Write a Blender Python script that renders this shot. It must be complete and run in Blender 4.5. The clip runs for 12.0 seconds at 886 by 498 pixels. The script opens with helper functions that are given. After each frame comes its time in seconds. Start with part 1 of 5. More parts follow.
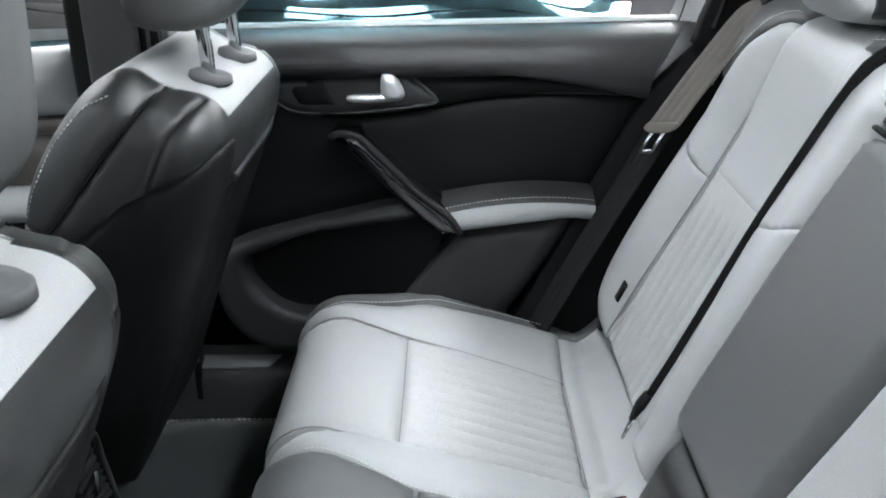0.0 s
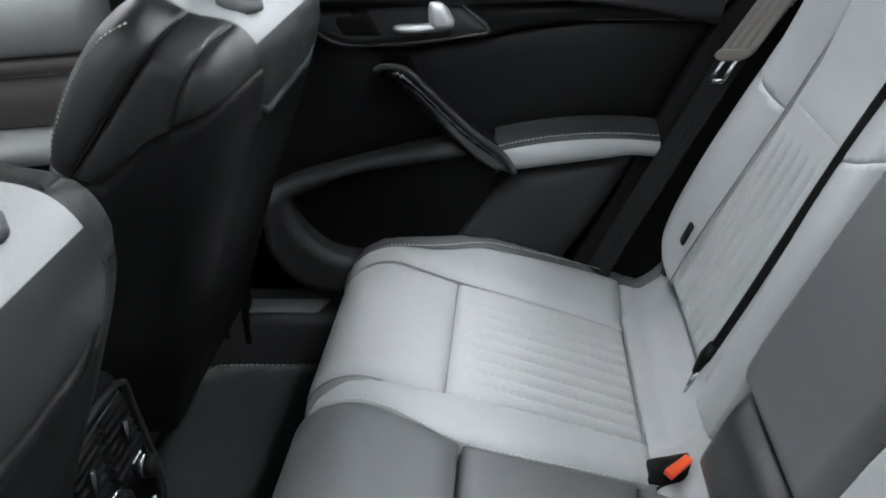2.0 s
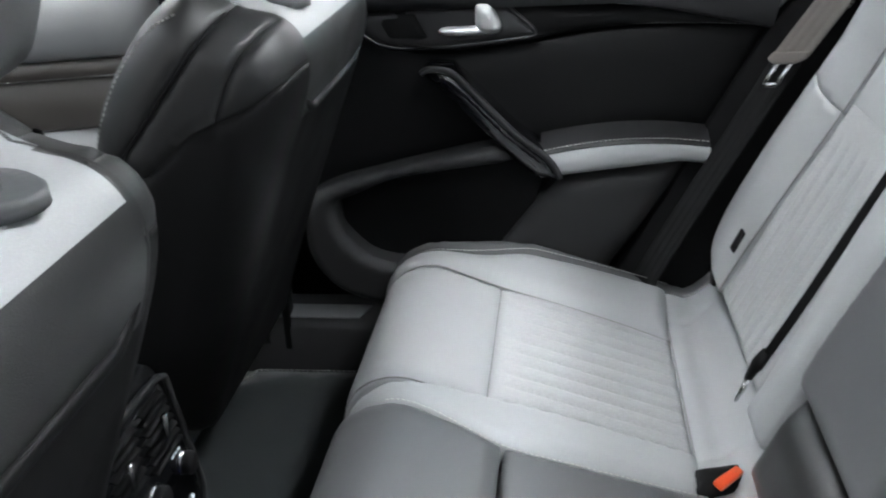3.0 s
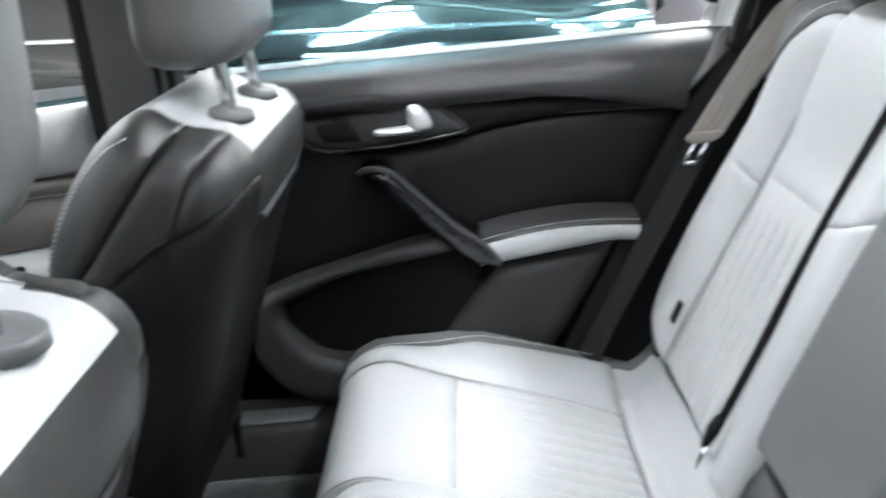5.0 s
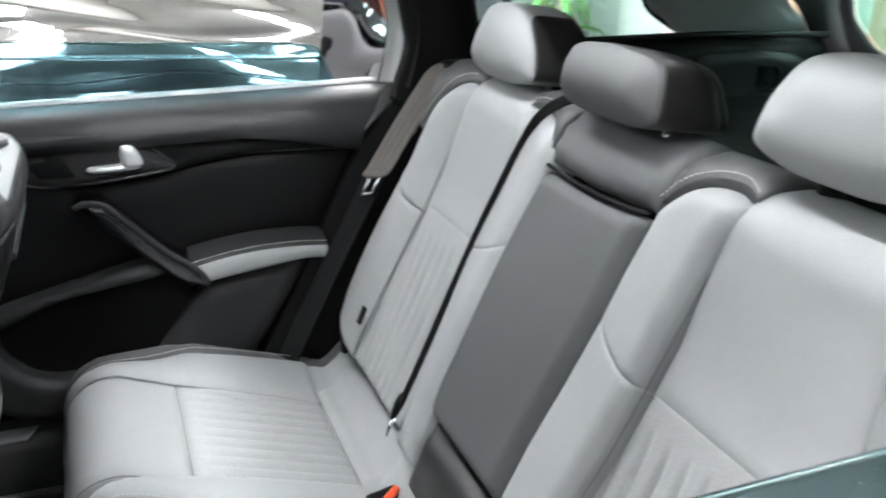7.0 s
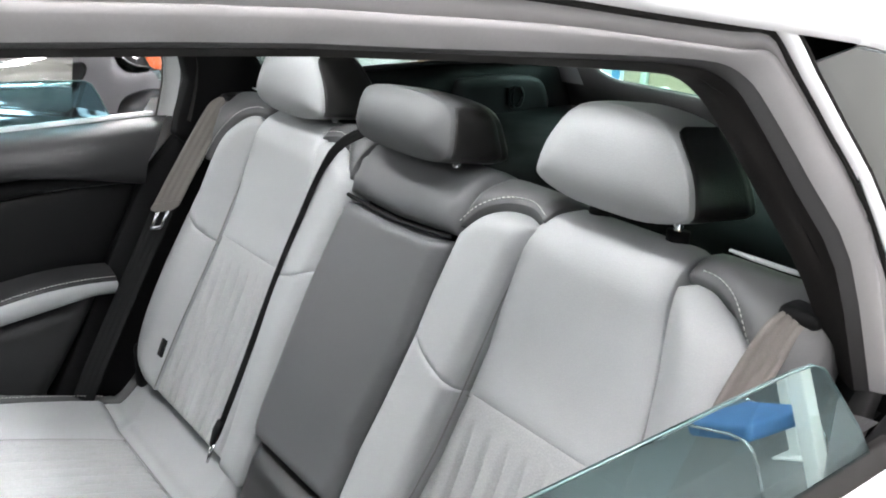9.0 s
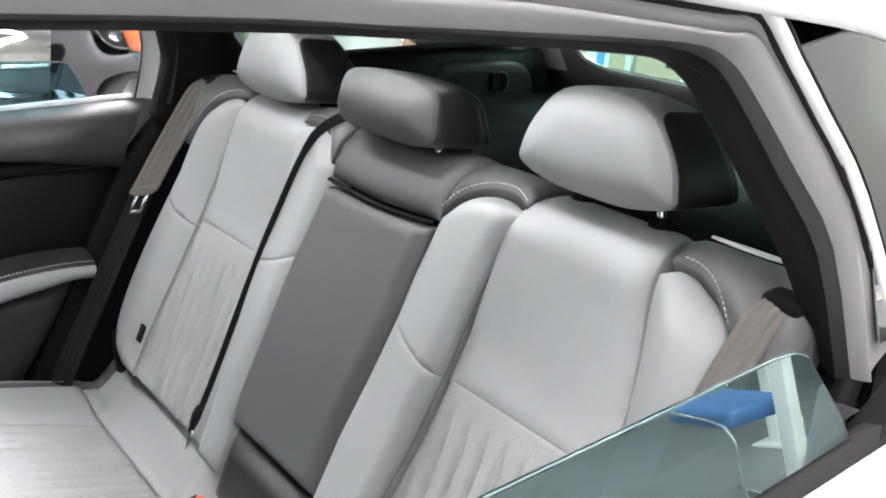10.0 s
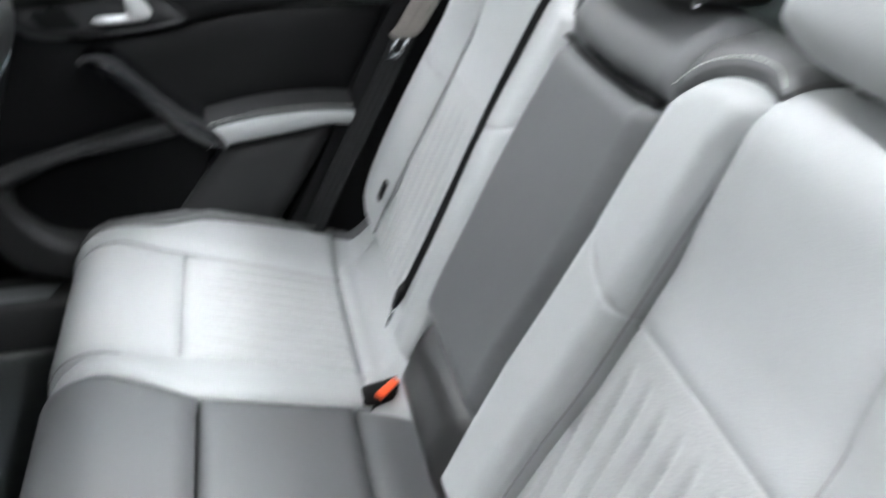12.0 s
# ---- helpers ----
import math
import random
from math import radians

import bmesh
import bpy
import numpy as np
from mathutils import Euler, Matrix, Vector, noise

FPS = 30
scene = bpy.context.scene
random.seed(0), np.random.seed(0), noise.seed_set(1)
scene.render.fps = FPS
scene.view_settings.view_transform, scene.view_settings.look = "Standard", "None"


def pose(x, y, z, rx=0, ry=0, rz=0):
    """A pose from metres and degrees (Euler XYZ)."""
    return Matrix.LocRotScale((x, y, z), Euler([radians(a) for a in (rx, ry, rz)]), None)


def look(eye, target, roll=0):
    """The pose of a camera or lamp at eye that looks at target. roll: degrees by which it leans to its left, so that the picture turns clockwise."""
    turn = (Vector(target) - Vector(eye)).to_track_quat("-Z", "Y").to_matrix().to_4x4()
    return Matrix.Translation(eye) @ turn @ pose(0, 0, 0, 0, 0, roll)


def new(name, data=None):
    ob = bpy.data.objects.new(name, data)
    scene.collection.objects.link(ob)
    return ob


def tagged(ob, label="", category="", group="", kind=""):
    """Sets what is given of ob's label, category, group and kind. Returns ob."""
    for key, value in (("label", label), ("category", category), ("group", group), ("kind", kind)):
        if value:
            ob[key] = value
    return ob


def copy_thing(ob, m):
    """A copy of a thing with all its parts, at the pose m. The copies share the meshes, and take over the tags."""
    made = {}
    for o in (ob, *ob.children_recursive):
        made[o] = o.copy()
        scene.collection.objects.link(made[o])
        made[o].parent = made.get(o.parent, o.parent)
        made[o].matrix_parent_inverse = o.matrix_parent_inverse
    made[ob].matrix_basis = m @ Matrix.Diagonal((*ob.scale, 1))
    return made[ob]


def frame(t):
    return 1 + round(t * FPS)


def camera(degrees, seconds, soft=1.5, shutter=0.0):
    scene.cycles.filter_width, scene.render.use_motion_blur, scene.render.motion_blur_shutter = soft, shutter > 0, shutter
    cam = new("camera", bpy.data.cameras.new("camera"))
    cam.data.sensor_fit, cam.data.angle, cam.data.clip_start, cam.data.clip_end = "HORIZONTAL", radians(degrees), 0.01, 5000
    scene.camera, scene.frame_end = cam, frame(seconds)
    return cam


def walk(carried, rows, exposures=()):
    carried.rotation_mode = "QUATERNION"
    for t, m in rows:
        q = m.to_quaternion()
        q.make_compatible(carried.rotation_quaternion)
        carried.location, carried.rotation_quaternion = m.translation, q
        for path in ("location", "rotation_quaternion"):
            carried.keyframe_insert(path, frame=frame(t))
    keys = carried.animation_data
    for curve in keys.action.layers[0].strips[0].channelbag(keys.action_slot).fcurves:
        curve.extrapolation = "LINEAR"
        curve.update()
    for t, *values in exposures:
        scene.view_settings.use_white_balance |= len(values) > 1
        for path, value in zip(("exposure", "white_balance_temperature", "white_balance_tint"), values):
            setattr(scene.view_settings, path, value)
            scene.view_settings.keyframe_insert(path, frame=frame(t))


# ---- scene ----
cam = camera(51.9, 12.0, soft=1.9, shutter=0.6)
PATH = [
    (0, (-0.268, -0.825, 1.285), (-0.287, 1.022, 0.519), -0.6),
    (0.5, (-0.274, -0.832, 1.308), (-0.299, 1.007, 0.522), -0.5),
    (1, (-0.281, -0.836, 1.306), (-0.339, 0.996, 0.506), -1.4),
    (1.5, (-0.248, -0.798, 1.273), (-0.376, 1.021, 0.45), -1.9),
    (2, (-0.244, -0.749, 1.246), (-0.412, 1.042, 0.372), -2.6),
    (2.5, (-0.26, -0.73, 1.216), (-0.435, 1.066, 0.352), -2.3),
    (4.3, (-0.21, -0.798, 1.213), (-0.759, 0.996, 0.52), -6.7),
    (4.5, (-0.27, -0.755, 1.235), (-0.696, 1.073, 0.545), -7.0),
    (5, (-0.288, -0.767, 1.239), (-0.365, 1.117, 0.572), -5.4),
    (5.5, (-0.311, -0.795, 1.263), (-0.119, 1.086, 0.612), -3.8),
    (6, (-0.357, -0.856, 1.294), (0.095, 0.963, 0.595), -2.7),
    (6.5, (-0.367, -0.933, 1.332), (0.168, 0.86, 0.625), -1.4),
    (7, (-0.403, -1.009, 1.368), (0.257, 0.747, 0.674), 0.1),
    (7.5, (-0.488, -1.042, 1.4), (0.422, 0.595, 0.7), -0.9),
    (9.5, (-0.54, -1.052, 1.439), (0.631, 0.417, 0.753), 2.0),
    (10.2, (-0.515, -1.039, 1.427), (0.662, 0.413, 0.717), 2.3),
    (10.5, (-0.46, -1.025, 1.419), (0.66, 0.474, 0.713), 1.6),
    (11, (-0.318, -1.018, 1.411), (0.571, 0.62, 0.684), 0.3),
    (11.5, (-0.232, -1.0, 1.389), (0.429, 0.714, 0.597), -1.3),
    (12, (-0.199, -0.904, 1.35), (0.176, 0.792, 0.36), -0.4),
]
# the car is laid out in the camera fit's own frame; car and path tilt together to fit the showroom in view
STANCE = Matrix.Translation((0.008, 0, -0.015)) @ Matrix.Rotation(radians(-2.8), 4, "Y")
walk(cam, [(t, STANCE @ look(eye, aim, roll)) for t, eye, aim, roll in PATH],
     exposures=[(0, -0.05, 6180, 6.5), (1, -0.18, 6180, 6.5), (2, -0.46, 6200, 7), (2.5, -0.52, 6250, 8), (3.4, 0.05, 6250, 8), (4.3, 0.45, 6280, 8), (4.5, 0.45, 6280, 8), (5.0, 0.45, 6250, 7.5), (5.5, 0.25, 6200, 7),
                (6.5, -0.17, 6300, 8), (7.5, 0.0, 6400, 9), (9.5, -0.1, 6500, 10), (10.5, -0.1, 6500, 10), (11.5, -0.12, 6350, 8), (12, 0.12, 6300, 8)])

# ---- light ----
from mathutils.geometry import delaunay_2d_cdt

world = bpy.data.worlds.new("world")
scene.world = world
world.use_nodes = True
wn = world.node_tree.nodes
sky = wn.new("ShaderNodeTexSky")
sky.sky_type, sky.sun_disc = "NISHITA", False
sky.sun_elevation, sky.sun_rotation = radians(38), radians(200)
world.node_tree.links.new(sky.outputs[0], wn["Background"].inputs[0])
wn["Background"].inputs[1].default_value = 0.11

sun = new("sun", bpy.data.lights.new("sun", "SUN"))
sun.data.energy, sun.data.angle, sun.data.color = 0.5, radians(12), (1, 0.97, 0.92)
sun.matrix_world = look((-2, -9, 7), (0, 0, 0))


def area_lamp(name, at, aim, sx, sy, watts, color):
    lamp = new(name, bpy.data.lights.new(name, "AREA"))
    lamp.data.shape, lamp.data.size, lamp.data.size_y = "RECTANGLE", sx, sy
    lamp.data.energy, lamp.data.color = watts, color
    lamp.matrix_world = look(at, aim)
    return lamp


# daylight that enters by the showroom's glass front
area_lamp("window_light", (-2.0, -5.7, 2.55), (-1.0, 0, 1.0), 9.0, 1.9, 105, (1.0, 0.935, 0.955))


# ---- materials ----
def material(name, color, rough=0.5, metal=0.0, grain=0.0, grain_size=400.0, blotch=0.1, blotch_size=9.0, bump=0.15, coat=0.0,
             spec=0.5, sheen=0.0, kind="noise", wear=0.0):
    m = bpy.data.materials.new(name)
    m.use_nodes = True
    nt = m.node_tree
    n, l = nt.nodes, nt.links
    b = n["Principled BSDF"]
    b.inputs["Roughness"].default_value, b.inputs["Metallic"].default_value = rough, metal
    b.inputs["Specular IOR Level"].default_value = spec
    b.inputs["Coat Weight"].default_value = coat
    b.inputs["Coat Roughness"].default_value = 0.03
    b.inputs["Sheen Weight"].default_value = sheen
    tc = n.new("ShaderNodeTexCoord")
    big = n.new("ShaderNodeTexNoise")
    big.inputs["Scale"].default_value, big.inputs["Detail"].default_value = blotch_size, 4
    l.new(tc.outputs["Object"], big.inputs["Vector"])
    fine = n.new("ShaderNodeTexVoronoi" if kind == "voronoi" else "ShaderNodeTexNoise")
    fine.inputs["Scale"].default_value = grain_size
    l.new(tc.outputs["Object"], fine.inputs["Vector"])
    ramp = n.new("ShaderNodeMapRange")
    ramp.inputs[1].default_value, ramp.inputs[2].default_value = 0.3, 0.7
    ramp.inputs[3].default_value, ramp.inputs[4].default_value = 1 - blotch, 1 + blotch
    l.new(big.outputs[0], ramp.inputs[0])
    tone = n.new("ShaderNodeMapRange")
    tone.inputs[3].default_value, tone.inputs[4].default_value = 1 - grain, 1 + grain
    l.new(fine.outputs[0], tone.inputs[0])
    mul = n.new("ShaderNodeMath")
    mul.operation = "MULTIPLY"
    l.new(ramp.outputs[0], mul.inputs[0])
    l.new(tone.outputs[0], mul.inputs[1])
    mix = n.new("ShaderNodeVectorMath")
    mix.operation = "SCALE"
    mix.inputs[0].default_value = color[:3]
    l.new(mul.outputs[0], mix.inputs["Scale"])
    l.new(mix.outputs[0], b.inputs["Base Color"])
    rr = n.new("ShaderNodeMapRange")
    rr.inputs[1].default_value, rr.inputs[2].default_value = 0.3, 0.7
    rr.inputs[3].default_value, rr.inputs[4].default_value = max(rough - 0.06 - wear, 0.02), min(rough + 0.06 + wear, 1)
    l.new(big.outputs[0], rr.inputs[0])
    l.new(rr.outputs[0], b.inputs["Roughness"])
    if bump:
        bp = n.new("ShaderNodeBump")
        bp.inputs["Strength"].default_value, bp.inputs["Distance"].default_value = bump, 0.0006
        l.new(fine.outputs[0], bp.inputs["Height"])
        l.new(bp.outputs[0], b.inputs["Normal"])
    return m


def glass(name, tint, low, high, gloss=(1, 1, 1)):
    """A pane: tinted and clear, glossier at a slant."""
    m = bpy.data.materials.new(name)
    m.use_nodes = True
    nt = m.node_tree
    n, l = nt.nodes, nt.links
    n.remove(n["Principled BSDF"])
    clear, shine, mix, slant, span = (n.new("ShaderNode" + k) for k in ("BsdfTransparent", "BsdfGlossy", "MixShader", "LayerWeight", "MapRange"))
    clear.inputs[0].default_value = (*tint, 1)
    shine.inputs["Roughness"].default_value = 0.0
    shine.inputs[0].default_value = (*gloss, 1)
    slant.inputs[0].default_value = 0.25
    span.inputs[3].default_value, span.inputs[4].default_value = low, high
    l.new(slant.outputs["Facing"], span.inputs[0])
    l.new(span.outputs[0], mix.inputs[0])
    l.new(clear.outputs[0], mix.inputs[1])
    l.new(shine.outputs[0], mix.inputs[2])
    l.new(mix.outputs[0], n["Material Output"].inputs[0])
    return m


def glow(name, color, strength):
    m = bpy.data.materials.new(name)
    m.use_nodes = True
    b = m.node_tree.nodes["Principled BSDF"]
    b.inputs["Base Color"].default_value = (*color, 1)
    b.inputs["Emission Color"].default_value = (*color, 1)
    b.inputs["Emission Strength"].default_value = strength
    return m


LIGHT = material("light_grey_leather", (0.335, 0.345, 0.35), 0.52, grain=0.05, grain_size=650, blotch=0.035, bump=0.35, kind="voronoi", wear=0.04)
CLOTH = material("light_grey_perforated_leather", (0.325, 0.332, 0.334), 0.62, grain=0.09, grain_size=420, blotch=0.04, bump=0.4, kind="voronoi")
DARK = material("dark_grey_leather", (0.086, 0.087, 0.089), 0.48, grain=0.04, grain_size=900, blotch=0.05, bump=0.16, kind="voronoi", wear=0.0)
MID = material("mid_grey_leather", (0.090, 0.092, 0.095), 0.48, grain=0.04, grain_size=900, blotch=0.05, bump=0.16, kind="voronoi", wear=0.0)
SEATDARK = material("charcoal_leather", (0.018, 0.0175, 0.0175), 0.38, grain=0.08, grain_size=600, blotch=0.08, bump=0.4, kind="voronoi", wear=0.05)
SOFT = material("black_soft_plastic", (0.007, 0.007, 0.0073), 0.5, grain=0.12, grain_size=900, blotch=0.1, bump=0.3, spec=0.14)
TRIM = material("dark_grey_plastic", (0.028, 0.028, 0.029), 0.45, grain=0.12, grain_size=900, blotch=0.08, bump=0.3, spec=0.22)
BLACK = material("black_plastic", (0.006, 0.006, 0.0064), 0.65, grain=0.1, grain_size=700, blotch=0.15, bump=0.3, spec=0.14)
RUBBER = material("black_rubber_seal", (0.013, 0.012, 0.0115), 0.7, grain=0.1, grain_size=500, blotch=0.2, bump=0.3, spec=0.14)
GLOSSBLACK = material("gloss_black_lacquer", (0.006, 0.006, 0.007), 0.08, coat=1.0, blotch=0.05, bump=0.0)
CHROME = material("satin_chrome", (0.78, 0.79, 0.80), 0.16, metal=1.0, blotch=0.03, bump=0.0)
STEEL = material("polished_steel", (0.72, 0.74, 0.75), 0.12, metal=1.0, blotch=0.03, bump=0.0)
GREYPAINT = material("grey_door_frame_paint", (0.28, 0.275, 0.278), 0.5, blotch=0.05, bump=0.1, grain=0.03)
DARKFRAME = material("dark_frame_plastic", (0.020, 0.0195, 0.020), 0.5, blotch=0.06, bump=0.2, grain=0.05)
WHITE = material("white_car_paint", (0.78, 0.79, 0.80), 0.22, coat=1.0, blotch=0.01, bump=0.0)
CARPET = material("black_carpet", (0.012, 0.012, 0.013), 0.95, grain=0.55, grain_size=520, blotch=0.25, blotch_size=14, bump=1.0, sheen=0.1)
MATM = material("charcoal_velour_mat", (0.011, 0.015, 0.016), 0.95, grain=0.5, grain_size=620, blotch=0.22, blotch_size=12, bump=1.0, sheen=0.15)
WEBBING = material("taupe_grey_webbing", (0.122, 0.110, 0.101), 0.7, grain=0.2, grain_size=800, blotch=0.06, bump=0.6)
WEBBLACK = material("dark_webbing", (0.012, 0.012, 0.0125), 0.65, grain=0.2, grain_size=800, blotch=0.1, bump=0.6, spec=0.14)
THREAD = material("pale_thread", (0.50, 0.50, 0.48), 0.7, bump=0.0)
ORANGE = material("orange_red_plastic", (0.75, 0.085, 0.02), 0.35, blotch=0.05, bump=0.0)
LINING = material("pale_roof_lining", (0.50, 0.49, 0.47), 0.9, grain=0.1, grain_size=500, bump=0.4)
BODYGREY = material("pale_grey_pillar_trim", (0.44, 0.455, 0.46), 0.4, grain=0.04, blotch=0.04, bump=0.1)
TAUPE = material("taupe_grey_leatherette", (0.105, 0.095, 0.085), 0.5, grain=0.06, grain_size=700, blotch=0.06, bump=0.3, kind="voronoi")
PILLAR = material("grey_pillar_cover", (0.085, 0.088, 0.092), 0.6, grain=0.05, grain_size=500, blotch=0.05, bump=0.2)
# shade on the front seats put into a darker copy of the dark leather
BOLSTER = material("shaded_grey_leather", (0.020, 0.0203, 0.0207), 0.40, grain=0.05, grain_size=800, blotch=0.07, bump=0.22, kind="voronoi", wear=0.03)
GLASS = glass("tinted_green_glass", (0.46, 0.63, 0.67), 0.03, 0.5)
QGLASS = glass("pale_green_glass", (0.80, 0.90, 0.89), 0.03, 0.5)
NEARGLASS = glass("reflecting_tinted_glass", (0.31, 0.43, 0.44), 0.24, 0.50, (0.76, 0.91, 0.90))
SIDEGLASS = glass("reflecting_quarter_glass", (0.60, 0.70, 0.70), 0.62, 0.9)
TAILGLASS = glass("teal_tailgate_glass", (0.62, 0.80, 0.77), 0.02, 0.4)
CLEARGLASS = glass("clear_glass", (0.93, 0.95, 0.95), 0.02, 0.4)
RIM = material("pale_glass_edge", (0.10, 0.16, 0.16), 0.2, bump=0.0, blotch=0.03)
SEAM = material("grey_seam_tone", (0.22, 0.22, 0.22), 0.8, bump=0.0)
SILVER = material("satin_silver_paint", (0.66, 0.67, 0.68), 0.3, metal=0.5, blotch=0.03, bump=0.0)
LEDGE = material("charcoal_padded_vinyl", (0.026, 0.026, 0.0275), 0.40, grain=0.1, grain_size=800, blotch=0.06, bump=0.4)


# ---- building ----
def thing(name, label, category, at=(0, 0, 0), group="", kind=""):
    ob = new(name)
    ob.empty_display_size = 0.05
    ob.location = at
    return tagged(ob, label, category, group, kind)


def part(name, bm, mat, parent=None, label="", smooth=True):
    me = bpy.data.meshes.new(name)
    bmesh.ops.recalc_face_normals(bm, faces=bm.faces)
    bm.to_mesh(me)
    bm.free()
    me.materials.append(mat)
    if smooth:
        me.polygons.foreach_set("use_smooth", [True] * len(me.polygons))
    ob = new(name, me)
    if parent:
        ob.parent = parent
        if parent.type == "EMPTY":
            ob.matrix_parent_inverse = Matrix.Translation(-parent.location)
    return tagged(ob, label)


def smoothed(points, closed=True, step=4):
    """A Catmull-Rom curve through the points."""
    pts, out, n = [np.array(p, float) for p in points], [], len(points)
    for i in range(n if closed else n - 1):
        if closed:
            a, b, c, d = pts[i - 1], pts[i], pts[(i + 1) % n], pts[(i + 2) % n]
        else:
            a, b, c, d = pts[max(i - 1, 0)], pts[i], pts[i + 1], pts[min(i + 2, n - 1)]
        for k in range(step):
            u = k / step
            out.append(0.5 * (2 * b + (c - a) * u + (2 * a - 5 * b + 4 * c - d) * u * u + (3 * b - a - 3 * c + d) * u ** 3))
    if not closed:
        out.append(pts[-1])
    return [tuple(p) for p in out]


def resampled(points, step, closed=True):
    out, n = [], len(points)
    for i in range(n if closed else n - 1):
        a, b = np.array(points[i], float), np.array(points[(i + 1) % n], float)
        k = max(1, int(round(np.linalg.norm(b - a) / step)))
        out += [tuple(a + (b - a) * j / k) for j in range(k)]
    if not closed:
        out.append(tuple(points[-1]))
    return out


def to_lines(p, line, closed):
    """The distance of the points p from a line of points."""
    a = np.array(line, float)
    b = np.roll(a, -1, 0) if closed else a[1:]
    a = a if closed else a[:-1]
    ab = b - a
    u = np.clip(((p[:, None] - a) * ab).sum(-1) / np.maximum((ab ** 2).sum(-1), 1e-12), 0, 1)
    return np.sqrt((((p[:, None] - a - u[..., None] * ab)) ** 2).sum(-1).min(1))


def inside(p, poly):
    a = np.array(poly, float)
    b = np.roll(a, -1, 0)
    x, y = p[:, 0, None], p[:, 1, None]
    hit = ((a[:, 1] > y) != (b[:, 1] > y)) & (x < (b[:, 0] - a[:, 0]) * (y - a[:, 1]) / (b[:, 1] - a[:, 1] + 1e-15) + a[:, 0])
    return hit.sum(1) % 2 == 1


def pillow(outline, place, res=0.014, puff=0.015, edge=0.03, base=0.0, thick=0.03, grooves=(), gdepth=0.004, gwidth=0.005, ribs=None, lip=0.002, cuts=(), keep=None, dome=False):
    """A stuffed panel over an outline in two coordinates: rounded to its rim, with a skirt behind, and with sewn grooves.
    base: a depth, or a depth over the coordinates. place: from coordinates and depth to the world."""
    rim = np.array(resampled(outline, res * 0.8))
    lo, hi = rim.min(0), rim.max(0)
    gx, gy = np.meshgrid(np.arange(lo[0], hi[0], res), np.arange(lo[1], hi[1], res))
    gx = gx + (np.arange(gx.shape[0])[:, None] % 2) * res * 0.5
    grid = np.stack([gx.ravel(), gy.ravel()], 1)
    grid = grid[inside(grid, rim)]
    near = to_lines(grid, rim, True) if len(grid) else np.zeros(0)
    grid = grid[near > res * 0.75]
    for line in cuts:
        grid = grid[to_lines(grid, line, False) > res * 0.6]
    rings = []
    tang = np.roll(rim, -1, 0) - np.roll(rim, 1, 0)
    nor = np.stack([-tang[:, 1], tang[:, 0]], 1) / (np.linalg.norm(tang, axis=1)[:, None] + 1e-9)
    if inside((rim + nor * 1e-4), rim).mean() < 0.5:
        nor = -nor
    small = min(edge * 0.12, res * 0.3)
    ring = rim + nor * small
    ok = inside(ring, rim) & (to_lines(ring, rim, True) > small * 0.6)
    rings.append(ring[ok])
    count = len(rim)
    bars, extra, at = [(i, (i + 1) % count) for i in range(count)], [], count
    for line in cuts:
        line = np.array(resampled(line, res * 0.8, False))
        line = line[inside(line, rim)]
        extra.append(line)
        bars += [(at + i, at + i + 1) for i in range(len(line) - 1)]
        at += len(line)
    if cuts:
        for k, ring in enumerate(rings):
            rings[k] = ring[np.min([to_lines(ring, line, False) for line in cuts], 0) > res * 0.4]
    p = np.concatenate([rim, *extra, *rings, grid])
    verts, _, faces, *_ = delaunay_2d_cdt([Vector(v) for v in p], bars, [], 1, 1e-6)
    v = np.array([tuple(q) for q in verts])
    dist = to_lines(v, rim, True)
    u = np.clip(dist / edge, 0, 1)
    rise = puff * (np.sqrt(np.maximum(1 - (1 - u) ** 2, 0)) if dome else 1 - (1 - u) ** 2) - lip * np.exp(-(dist / 0.0028) ** 2)
    for line in grooves:
        rise = rise - gdepth * np.exp(-(to_lines(v, line, False) / gwidth) ** 2)
    if ribs:
        rise = rise + np.array([ribs(a, b) for a, b in v]) * np.clip(dist / 0.012, 0, 1)
    depth = np.array([base(a, b) for a, b in v]) if callable(base) else np.full(len(v), base)
    bm = bmesh.new()
    bv = [bm.verts.new(place(a, b, h)) for (a, b), h in zip(v, rise + depth)]
    mids = np.array([v[list(f)].mean(0) for f in faces])
    wanted = inside(mids, keep) if keep else [True] * len(faces)
    for f, ok in zip(faces, wanted):
        if ok:
            bm.faces.new([bv[i] for i in f])
    bmesh.ops.delete(bm, geom=[q for q in bm.verts if not q.link_faces], context="VERTS")
    border = [e for e in bm.edges if e.is_boundary]
    low, where = {}, {q: i for i, q in enumerate(bv)}
    for e in border:
        for q in e.verts:
            if q not in low:
                k = where[q]
                a, b = v[k]
                low[q] = bm.verts.new(place(a, b, (depth + rise)[k] - thick if dome else depth[k] - thick))
        bm.faces.new((e.verts[0], e.verts[1], low[e.verts[1]], low[e.verts[0]]))
    return bm


def loft(rails, closed=False, cap=False):
    bm = bmesh.new()
    rows = [[bm.verts.new(p) for p in r] for r in rails]
    for a, b in zip(rows, rows[1:]):
        n = len(a)
        for i in range(n if closed else n - 1):
            j = (i + 1) % n
            try:
                bm.faces.new((a[i], a[j], b[j], b[i]))
            except ValueError:
                pass
    if cap:
        for r in (rows[0], rows[-1]):
            bm.faces.new(r)
    return bm


